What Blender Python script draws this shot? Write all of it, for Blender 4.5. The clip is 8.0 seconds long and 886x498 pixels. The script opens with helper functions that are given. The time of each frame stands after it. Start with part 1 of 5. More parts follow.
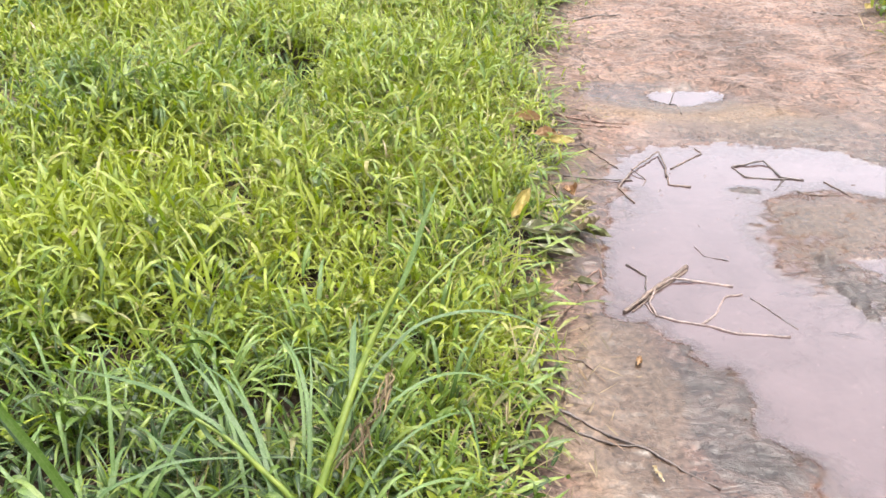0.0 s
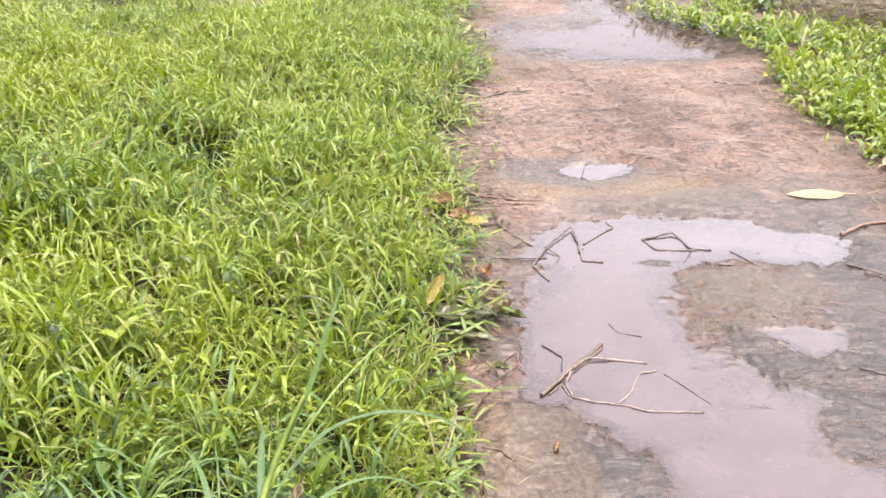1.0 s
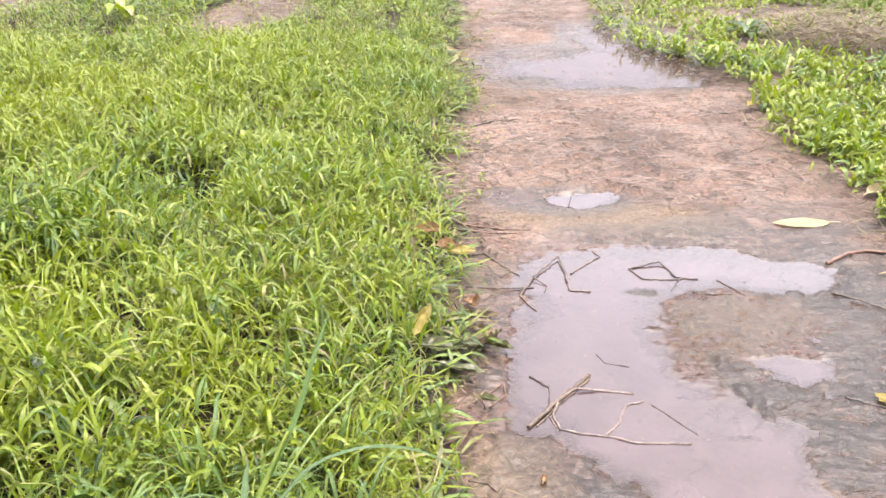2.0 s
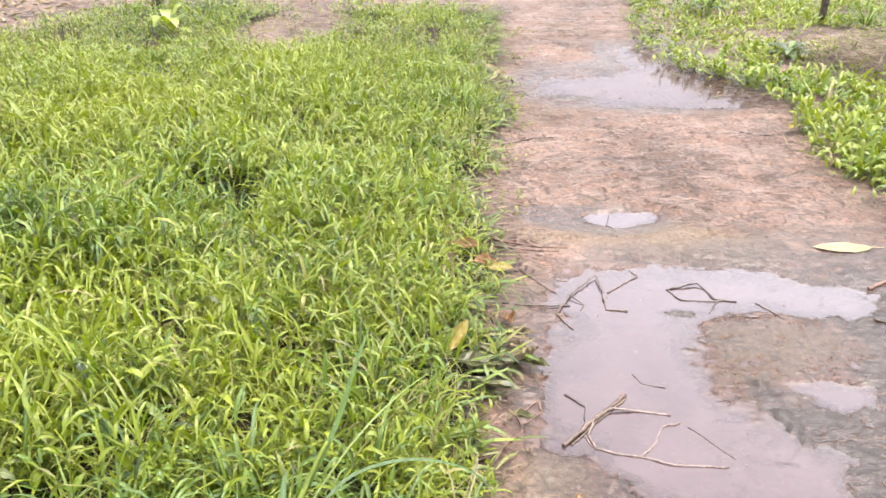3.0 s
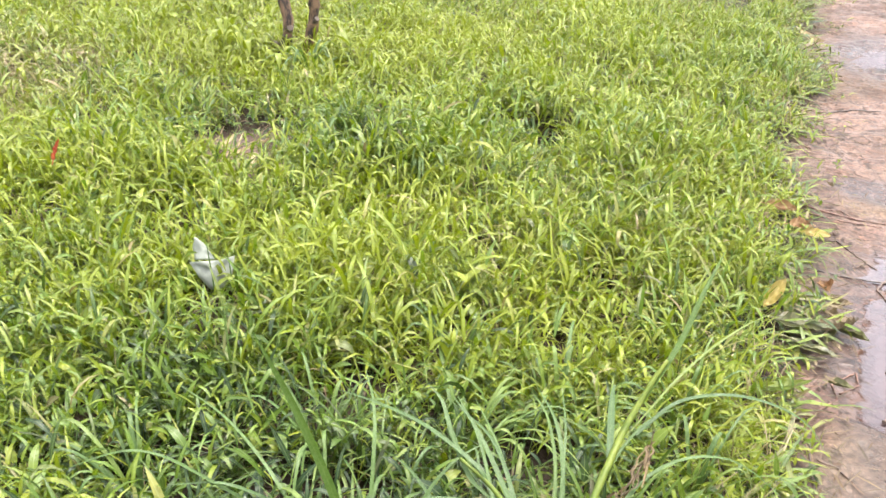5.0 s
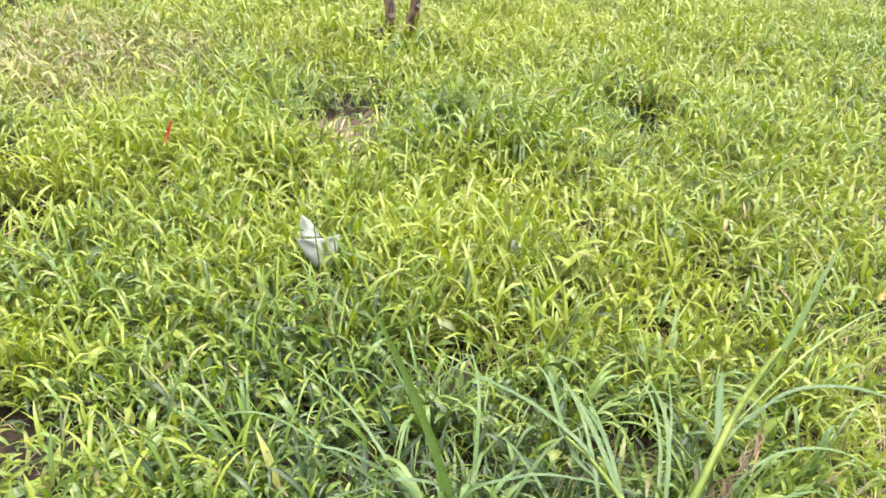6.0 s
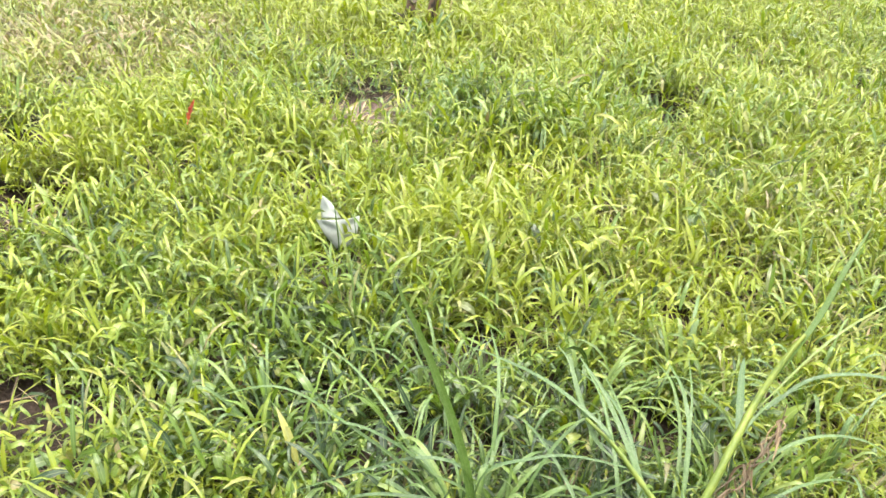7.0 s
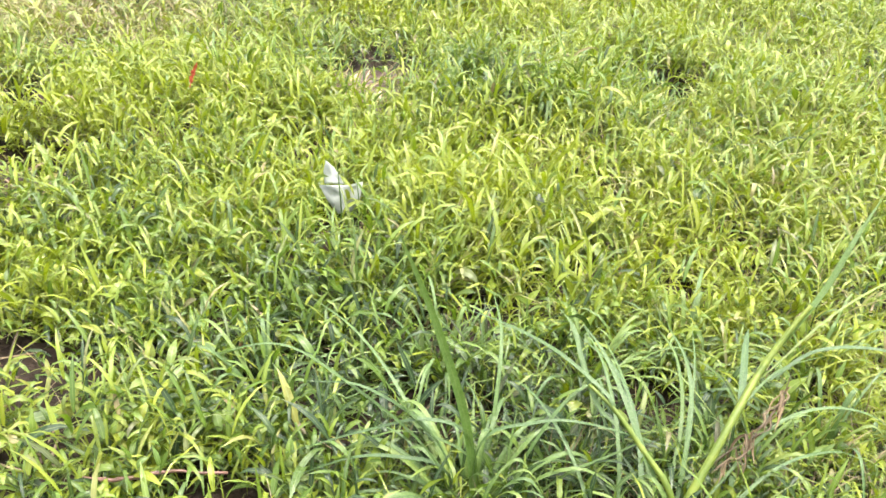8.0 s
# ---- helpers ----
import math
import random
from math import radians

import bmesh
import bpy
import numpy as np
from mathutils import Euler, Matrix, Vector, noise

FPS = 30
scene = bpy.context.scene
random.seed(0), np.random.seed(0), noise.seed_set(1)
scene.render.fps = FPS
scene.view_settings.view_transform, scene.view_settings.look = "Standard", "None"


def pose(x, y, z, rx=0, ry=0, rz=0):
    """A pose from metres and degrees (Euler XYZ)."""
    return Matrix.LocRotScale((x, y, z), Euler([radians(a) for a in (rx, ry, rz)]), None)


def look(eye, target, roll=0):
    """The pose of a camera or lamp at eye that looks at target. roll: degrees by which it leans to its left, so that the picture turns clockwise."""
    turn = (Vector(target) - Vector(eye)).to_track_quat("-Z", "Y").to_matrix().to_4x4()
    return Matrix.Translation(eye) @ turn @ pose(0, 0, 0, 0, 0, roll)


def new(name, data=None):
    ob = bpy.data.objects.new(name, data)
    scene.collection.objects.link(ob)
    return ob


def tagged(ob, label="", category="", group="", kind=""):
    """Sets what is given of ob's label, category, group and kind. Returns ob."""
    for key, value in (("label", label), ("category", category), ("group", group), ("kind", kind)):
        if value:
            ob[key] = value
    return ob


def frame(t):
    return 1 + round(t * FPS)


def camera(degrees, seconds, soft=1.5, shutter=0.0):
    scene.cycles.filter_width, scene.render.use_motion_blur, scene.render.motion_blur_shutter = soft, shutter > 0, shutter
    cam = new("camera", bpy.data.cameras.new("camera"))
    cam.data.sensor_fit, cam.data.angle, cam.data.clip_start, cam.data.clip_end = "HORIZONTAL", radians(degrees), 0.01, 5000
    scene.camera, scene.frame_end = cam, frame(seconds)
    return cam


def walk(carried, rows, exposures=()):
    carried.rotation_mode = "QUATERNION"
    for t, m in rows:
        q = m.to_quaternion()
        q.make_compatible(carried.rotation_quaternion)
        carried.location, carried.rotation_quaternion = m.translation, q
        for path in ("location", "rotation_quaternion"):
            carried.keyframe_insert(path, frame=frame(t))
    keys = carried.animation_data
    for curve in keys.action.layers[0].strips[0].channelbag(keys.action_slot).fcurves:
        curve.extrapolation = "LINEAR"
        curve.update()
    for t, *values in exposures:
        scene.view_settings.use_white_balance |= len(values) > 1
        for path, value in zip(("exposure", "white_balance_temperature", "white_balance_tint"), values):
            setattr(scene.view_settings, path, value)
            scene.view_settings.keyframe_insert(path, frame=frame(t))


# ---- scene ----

# ---------------------------------------------------------------- camera
def station(x, y, z, yaw, pitch, roll):
    return pose(x, y, z, 90 + pitch, 0, yaw) @ pose(0, 0, 0, 0, 0, roll)


PATH = [
    (0, station(-0.048, -0.039, 1.046, 6.31, -32.66, -0.02)),
    (0.5, station(-0.022, -0.018, 1.070, 3.65, -31.14, -0.60)),
    (1, station(-0.005, -0.006, 1.095, 1.53, -28.79, -0.25)),
    (1.5, station(0.001, 0.000, 1.099, 0.77, -27.98, -0.10)),
    (2.8, station(0.003, 0.001, 1.117, 1.61, -26.22, 0.21)),
    (3, station(-0.013, -0.007, 1.109, 3.05, -26.22, 0.34)),
    (3.5, station(-0.067, -0.033, 1.095, 8.11, -26.35, 0.40)),
    (4, station(-0.124, -0.059, 1.074, 13.51, -26.67, 0.31)),
    (4.5, station(-0.151, -0.080, 1.061, 17.20, -27.73, 0.36)),
    (5, station(-0.173, -0.093, 1.046, 19.77, -28.33, 0.61)),
    (5.2, station(-0.181, -0.102, 1.043, 21.38, -28.41, 0.33)),
    (6.3, station(-0.202, -0.124, 1.027, 26.51, -28.84, -0.83)),
    (6.5, station(-0.205, -0.125, 1.026, 26.47, -28.92, -0.62)),
    (7, station(-0.206, -0.132, 1.016, 27.02, -29.35, -0.21)),
    (7.5, station(-0.211, -0.136, 1.003, 27.08, -30.02, 0.59)),
    (8, station(-0.215, -0.139, 0.991, 26.80, -30.68, 1.23)),
]
cam = camera(52.52, 8.0, soft=1.5)
walk(cam, PATH, [(0, 2.40), (4, 2.42), (5, 2.48), (6.5, 2.66), (8, 2.76)])

# ---------------------------------------------------------------- light
SUN_ELEVATION, SUN_AZIMUTH = 80.0, 60.0  # azimuth clockwise from +y
world = bpy.data.worlds.new("overcast_sky")
scene.world = world
world.use_nodes = True
wt = world.node_tree
sky = wt.nodes.new("ShaderNodeTexSky")
sky.sky_type = "NISHITA"
sky.sun_disc = False
sky.sun_elevation = radians(SUN_ELEVATION)
sky.sun_rotation = radians(SUN_AZIMUTH)
sky.dust_density = 6.0
grey = wt.nodes.new("ShaderNodeHueSaturation")
grey.inputs["Saturation"].default_value = 0.38
wt.links.new(sky.outputs[0], grey.inputs["Color"])
wt.links.new(grey.outputs[0], wt.nodes["Background"].inputs[0])
wt.nodes["Background"].inputs[1].default_value = 0.15

sun_data = bpy.data.lights.new("sun", "SUN")
sun_data.energy = 0.5
sun_data.angle = radians(34)
sun_data.color = (1.0, 0.92, 0.80)
sun = new("sun", sun_data)
el, az = radians(SUN_ELEVATION), radians(SUN_AZIMUTH)
to_sun = Vector((math.sin(az) * math.cos(el), math.cos(az) * math.cos(el), math.sin(el)))
sun.matrix_world = look(to_sun * 30, (0, 0, 0))

# ---------------------------------------------------------------- small tools
rng = np.random.default_rng(11)
LATTICE = np.random.default_rng(5).random((256, 256))


def vnoise(x, y):
    """Smooth value noise in 0..1 on a unit lattice."""
    x, y = np.asarray(x, float) + 1000.0, np.asarray(y, float) + 1000.0
    xi, yi = np.floor(x).astype(int), np.floor(y).astype(int)
    fx, fy = x - xi, y - yi
    fx, fy = fx * fx * (3 - 2 * fx), fy * fy * (3 - 2 * fy)
    a = LATTICE[xi % 256, yi % 256]
    b = LATTICE[(xi + 1) % 256, yi % 256]
    c = LATTICE[xi % 256, (yi + 1) % 256]
    d = LATTICE[(xi + 1) % 256, (yi + 1) % 256]
    return (a * (1 - fx) + b * fx) * (1 - fy) + (c * (1 - fx) + d * fx) * fy


def fbm(x, y, octaves=4):
    total, amp, norm = 0.0, 1.0, 0.0
    for k in range(octaves):
        total = total + amp * vnoise(x * 2**k + 17.3 * k, y * 2**k - 9.1 * k)
        norm += amp
        amp *= 0.5
    return total / norm


def smooth(a, b, v):
    t = np.clip((v - a) / (b - a), 0, 1)
    return t * t * (3 - 2 * t)


def blob(x, y, cx, cy, rx, ry, turn=0.0):
    """1 at the middle of an ellipse, 0 past its edge."""
    c, s = math.cos(radians(turn)), math.sin(radians(turn))
    u, v = ((x - cx) * c + (y - cy) * s) / rx, (-(x - cx) * s + (y - cy) * c) / ry
    return np.clip(1.5 - u * u - v * v, 0, 1.5) / 1.5


# ---------------------------------------------------------------- materials
def shader(name):
    m = bpy.data.materials.new(name)
    m.use_nodes = True
    nodes, links = m.node_tree.nodes, m.node_tree.links
    return m, nodes, links, nodes["Principled BSDF"]


def ramp(nodes, stops):
    r = nodes.new("ShaderNodeValToRGB")
    el = r.color_ramp.elements
    while len(el) < len(stops):
        el.new(0.5)
    for e, (p, c) in zip(el, stops):
        e.position, e.color = p, (*c, 1)
    return r


def noise_node(nodes, links, scale, detail=4.0, rough=0.55, stretch=None, distortion=0.0):
    co = nodes.new("ShaderNodeNewGeometry")
    src = co.outputs["Position"]
    if stretch:
        mp = nodes.new("ShaderNodeMapping")
        mp.inputs["Scale"].default_value = stretch
        links.new(src, mp.inputs["Vector"])
        src = mp.outputs[0]
    n = nodes.new("ShaderNodeTexNoise")
    n.inputs["Scale"].default_value = scale
    n.inputs["Detail"].default_value = detail
    n.inputs["Roughness"].default_value = rough
    n.inputs["Distortion"].default_value = distortion
    links.new(src, n.inputs["Vector"])
    return n


def mix_rgb(nodes, links, fac, a, b, mode="MIX"):
    m = nodes.new("ShaderNodeMix")
    m.data_type, m.blend_type = "RGBA", mode
    for sock, v in ((m.inputs["Factor"], fac), (m.inputs["A"], a), (m.inputs["B"], b)):
        if isinstance(v, (int, float)):
            sock.default_value = v
        elif isinstance(v, tuple):
            sock.default_value = (*v, 1)
        else:
            links.new(v, sock)
    return m.outputs["Result"]


def map_range(nodes, links, src, a, b, c, d):
    m = nodes.new("ShaderNodeMapRange")
    for k, v in zip((1, 2, 3, 4), (a, b, c, d)):
        m.inputs[k].default_value = v
    links.new(src, m.inputs[0])
    return m.outputs[0]


def math_node(nodes, links, op, a, b):
    m = nodes.new("ShaderNodeMath")
    m.operation = op
    for k, v in enumerate((a, b)):
        if isinstance(v, (int, float)):
            m.inputs[k].default_value = v
        else:
            links.new(v, m.inputs[k])
    return m.outputs[0]


def bump(nodes, links, bsdf, src, strength, distance):
    b = nodes.new("ShaderNodeBump")
    b.inputs["Strength"].default_value = strength
    b.inputs["Distance"].default_value = distance
    links.new(src, b.inputs["Height"])
    links.new(b.outputs[0], bsdf.inputs["Normal"])


def attribute(nodes, name):
    at = nodes.new("ShaderNodeAttribute")
    at.attribute_name = name
    return at.outputs["Fac"]


def soil_material(name, tones, wet, ochre):
    """Sandy earth with washed patches, flow lines, grit, damp sheen and ochre stains, its relief's shade painted in."""
    m, nodes, links, bsdf = shader(name)
    broad = noise_node(nodes, links, 2.6, 6.0, 0.62, None, 0.6)
    patch = noise_node(nodes, links, 9.0, 6.0, 0.6, (0.8, 1.4, 1.0), 0.8)
    blots = noise_node(nodes, links, 40.0, 5.0, 0.7, None, 0.5)
    fine = noise_node(nodes, links, 95.0, 3.0, 0.6, None, 0.4)
    grit = noise_node(nodes, links, 420.0, 2.0, 0.6)
    base = ramp(nodes, [(0.34, tones[0]), (0.50, tones[1]), (0.64, tones[2])])
    links.new(broad.outputs["Fac"], base.inputs[0])
    stain = noise_node(nodes, links, 2.3, 5.0, 0.6, None, 0.5)
    c = mix_rgb(nodes, links, map_range(nodes, links, stain.outputs["Fac"], 0.52, 0.66, 0.0, 0.6), base.outputs[0], ochre)
    # grit and patches; blots and fine carry the relief's shade and glints in colour
    for node, stops, amount in (
        (patch, [(0.36, (0.52, 0.49, 0.49)), (0.46, (0.86, 0.85, 0.85)), (0.54, (1, 1, 1)), (0.66, (1.22, 1.18, 1.15))], 0.55),
        (blots, [(0.36, (0.42, 0.38, 0.36)), (0.43, (0.90, 0.88, 0.87)), (0.56, (1, 1, 1)), (0.63, (1.4, 1.33, 1.27))], 0.75),
        (fine, [(0.37, (0.34, 0.30, 0.28)), (0.44, (0.90, 0.88, 0.87)), (0.57, (1, 1, 1)), (0.64, (1.5, 1.42, 1.35))], 0.9),
        (grit, [(0.32, (0.7, 0.67, 0.65)), (0.5, (1, 1, 1)), (0.68, (1.25, 1.2, 1.15))], 0.6),
    ):
        r = ramp(nodes, stops)
        links.new(node.outputs["Fac"], r.inputs[0])
        c = mix_rgb(nodes, links, amount, c, r.outputs[0], "MULTIPLY")
    silt, humus_at, sand_at, damp_at = (attribute(nodes, k) for k in ("silt", "humus", "sand", "damp"))
    silt_tone = mix_rgb(nodes, links, map_range(nodes, links, patch.outputs["Fac"], 0.38, 0.62, 0.0, 1.0), (0.0343, 0.0251, 0.0231), (0.0759, 0.0568, 0.0508))
    turned = nodes.new("ShaderNodeMapping")
    turned.inputs["Rotation"].default_value = (0, 0, radians(42))
    turned.inputs["Scale"].default_value = (9, 46, 9)
    links.new(nodes.new("ShaderNodeNewGeometry").outputs["Position"], turned.inputs["Vector"])
    feather = nodes.new("ShaderNodeTexNoise")
    feather.inputs["Scale"].default_value = 1.0
    feather.inputs["Detail"].default_value = 5.0
    feather.inputs["Roughness"].default_value = 0.68
    feather.inputs["Distortion"].default_value = 0.7
    links.new(turned.outputs[0], feather.inputs["Vector"])
    silt_tone = mix_rgb(nodes, links, map_range(nodes, links, feather.outputs["Fac"], 0.50, 0.40, 0.0, 0.9), silt_tone, (0.017, 0.012, 0.010))
    silt_tone = mix_rgb(nodes, links, map_range(nodes, links, feather.outputs["Fac"], 0.56, 0.64, 0.0, 0.6), silt_tone, (0.13, 0.098, 0.088))
    c = mix_rgb(nodes, links, silt, c, silt_tone)
    # dark grooves, ridge shadow painted in, where washed mud sheets end, at two sizes
    lines = lit_lips = None
    for size, width, shape in ((3.0, 0.014, (0.85, 1.3, 1.0)), (7.5, 0.026, (0.85, 1.4, 1.0))):
        wash = noise_node(nodes, links, size, 3.0, 0.5, shape, 1.2)
        crease = math_node(nodes, links, "ABSOLUTE", math_node(nodes, links, "SUBTRACT", wash.outputs["Fac"], 0.5), 0.0)
        one = math_node(nodes, links, "MULTIPLY", map_range(nodes, links, crease, width * 0.3, width, 1.0, 0.0), map_range(nodes, links, blots.outputs["Fac"], 0.42, 0.54, 0.1, 0.85))
        lines = one if lines is None else math_node(nodes, links, "MAXIMUM", lines, one)
        # pale band beside each line, a painted highlight
        lit_lip = math_node(nodes, links, "MULTIPLY", map_range(nodes, links, math_node(nodes, links, "ABSOLUTE", math_node(nodes, links, "SUBTRACT", wash.outputs["Fac"], 0.5 + 2.0 * width), 0.0), width * 0.4, width * 1.2, 1.0, 0.0), map_range(nodes, links, blots.outputs["Fac"], 0.42, 0.54, 0.1, 0.7))
        lit_lips = lit_lip if lit_lips is None else math_node(nodes, links, "MAXIMUM", lit_lips, lit_lip)
    clean = math_node(nodes, links, "SUBTRACT", 1.0, math_node(nodes, links, "ADD", math_node(nodes, links, "MULTIPLY", silt, 0.5), sand_at))
    lines = math_node(nodes, links, "MULTIPLY", lines, map_range(nodes, links, clean, 0.0, 1.0, 0.0, 1.0))
    lit_lips = math_node(nodes, links, "MULTIPLY", lit_lips, map_range(nodes, links, clean, 0.0, 1.0, 0.0, 0.7))
    c = mix_rgb(nodes, links, lit_lips, c, (0.198, 0.1419, 0.1155))
    c = mix_rgb(nodes, links, lines, c, (0.0297, 0.0205, 0.0165))
    # humus, darkened further to carry the shade of the gaps between shoots
    humus_shade_tone = mix_rgb(nodes, links, map_range(nodes, links, blots.outputs["Fac"], 0.35, 0.65, 0.0, 1.0), (0.014, 0.010, 0.007), (0.040, 0.028, 0.020))
    c = mix_rgb(nodes, links, humus_at, c, humus_shade_tone)
    sand_tone = mix_rgb(nodes, links, map_range(nodes, links, fine.outputs["Fac"], 0.38, 0.62, 0.0, 1.0), (0.0594, 0.0383, 0.0224), (0.1419, 0.099, 0.0647))
    c = mix_rgb(nodes, links, sand_at, c, sand_tone)
    c = mix_rgb(nodes, links, damp_at, c, mix_rgb(nodes, links, 1.0, c, (0.52, 0.50, 0.51), "MULTIPLY"))
    links.new(c, bsdf.inputs["Base Color"])
    links.new(map_range(nodes, links, humus_at, 0.0, 1.0, 0.34, 0.1), bsdf.inputs["Specular IOR Level"])
    sheen = noise_node(nodes, links, 7.0, 5.0, 0.6, (1.0, 1.4, 1.0))
    dry_rough = math_node(nodes, links, "ADD", map_range(nodes, links, sheen.outputs["Fac"], 0.38, 0.62, wet[0], wet[1]), map_range(nodes, links, blots.outputs["Fac"], 0.35, 0.65, -0.12, 0.12))
    gloss = math_node(nodes, links, "MULTIPLY", damp_at, map_range(nodes, links, blots.outputs["Fac"], 0.3, 0.7, 1.0, 0.8))
    keep = math_node(nodes, links, "SUBTRACT", 1.0, gloss)
    links.new(math_node(nodes, links, "ADD", math_node(nodes, links, "MULTIPLY", dry_rough, keep), math_node(nodes, links, "MULTIPLY", gloss, 0.22)), bsdf.inputs["Roughness"])
    h = math_node(nodes, links, "ADD", math_node(nodes, links, "MULTIPLY", blots.outputs["Fac"], 0.5), patch.outputs["Fac"])
    h = math_node(nodes, links, "ADD", math_node(nodes, links, "MULTIPLY", fine.outputs["Fac"], 0.22), h)
    h = math_node(nodes, links, "ADD", math_node(nodes, links, "MULTIPLY", math_node(nodes, links, "MULTIPLY", feather.outputs["Fac"], silt), 0.9), h)
    h = math_node(nodes, links, "ADD", math_node(nodes, links, "MULTIPLY", grit.outputs["Fac"], 0.05), h)
    h = math_node(nodes, links, "SUBTRACT", h, math_node(nodes, links, "SUBTRACT", math_node(nodes, links, "MULTIPLY", lines, 0.3), math_node(nodes, links, "MULTIPLY", lit_lips, 0.25)))
    bump(nodes, links, bsdf, h, 1.0, 0.011)
    relief = bsdf.inputs["Normal"].links[0].from_node.inputs["Strength"]
    links.new(math_node(nodes, links, "SUBTRACT", 1.0, math_node(nodes, links, "MULTIPLY", damp_at, map_range(nodes, links, silt, 0.0, 0.8, 0.75, 0.35))), relief)
    return m


SOIL_PATH = soil_material("wet_sandy_mud", ((0.0647, 0.0396, 0.0304), (0.1096, 0.068, 0.0521), (0.1531, 0.099, 0.0772)), (0.5, 0.82), (0.1056, 0.0686, 0.0416))
SOIL_WORN = soil_material("worn_pink_earth", ((0.0495, 0.0317, 0.0244), (0.099, 0.064, 0.0508), (0.1518, 0.1023, 0.0845)), (0.6, 0.9), (0.099, 0.0693, 0.0429))


def water_material(name, sheen, ruffle=0.05):
    """Muddy water: clear over the shallows, silt-coloured with depth, under a mirror surface."""
    m, nodes, links, bsdf = shader(name)
    silt = noise_node(nodes, links, 9.0, 6.0, 0.65, None, 0.6)
    tone = ramp(nodes, [(0.3, (0.0455, 0.029, 0.029)), (0.7, (0.0726, 0.0488, 0.0495))])
    links.new(silt.outputs["Fac"], tone.inputs[0])
    mud = nodes.new("ShaderNodeBsdfDiffuse")
    links.new(tone.outputs[0], mud.inputs[0])
    clear = nodes.new("ShaderNodeBsdfTransparent")
    clear.inputs[0].default_value = (0.95, 0.88, 0.82, 1)
    at = nodes.new("ShaderNodeAttribute")
    at.attribute_name = "depth"
    body = nodes.new("ShaderNodeMixShader")
    links.new(map_range(nodes, links, at.outputs["Fac"], 0.0, 0.008, 0.0, 0.94), body.inputs[0])
    links.new(clear.outputs[0], body.inputs[1])
    links.new(mud.outputs[0], body.inputs[2])
    mirror = nodes.new("ShaderNodeBsdfGlossy")
    mirror.inputs["Roughness"].default_value = ruffle
    mirror.inputs["Color"].default_value = (1.0, 0.94, 0.95, 1)
    film = noise_node(nodes, links, 13.0, 3.0, 0.5, (1.0, 2.0, 1.0))
    wave = nodes.new("ShaderNodeBump")
    wave.inputs["Strength"].default_value = 0.05
    wave.inputs["Distance"].default_value = 0.004
    links.new(film.outputs["Fac"], wave.inputs["Height"])
    links.new(wave.outputs[0], mirror.inputs["Normal"])
    fresnel = nodes.new("ShaderNodeFresnel")
    fresnel.inputs["IOR"].default_value = 1.36
    links.new(wave.outputs[0], fresnel.inputs["Normal"])
    top = nodes.new("ShaderNodeMixShader")
    shore = map_range(nodes, links, at.outputs["Fac"], 0.0, 0.0016, 0.0, 1.0)
    links.new(math_node(nodes, links, "MULTIPLY", math_node(nodes, links, "MULTIPLY", fresnel.outputs[0], sheen), shore), top.inputs[0])
    links.new(body.outputs[0], top.inputs[1])
    links.new(mirror.outputs[0], top.inputs[2])
    links.new(top.outputs[0], nodes["Material Output"].inputs["Surface"])
    return m


# sheen above 1 lifts the sky reflection beyond plain water's own
WATER = water_material("muddy_water", 2.4)
WATER_FAR = water_material("silty_water", 0.9, 0.12)
WATER_BRIGHT = water_material("bright_sheen_water", 2.0, 0.06)


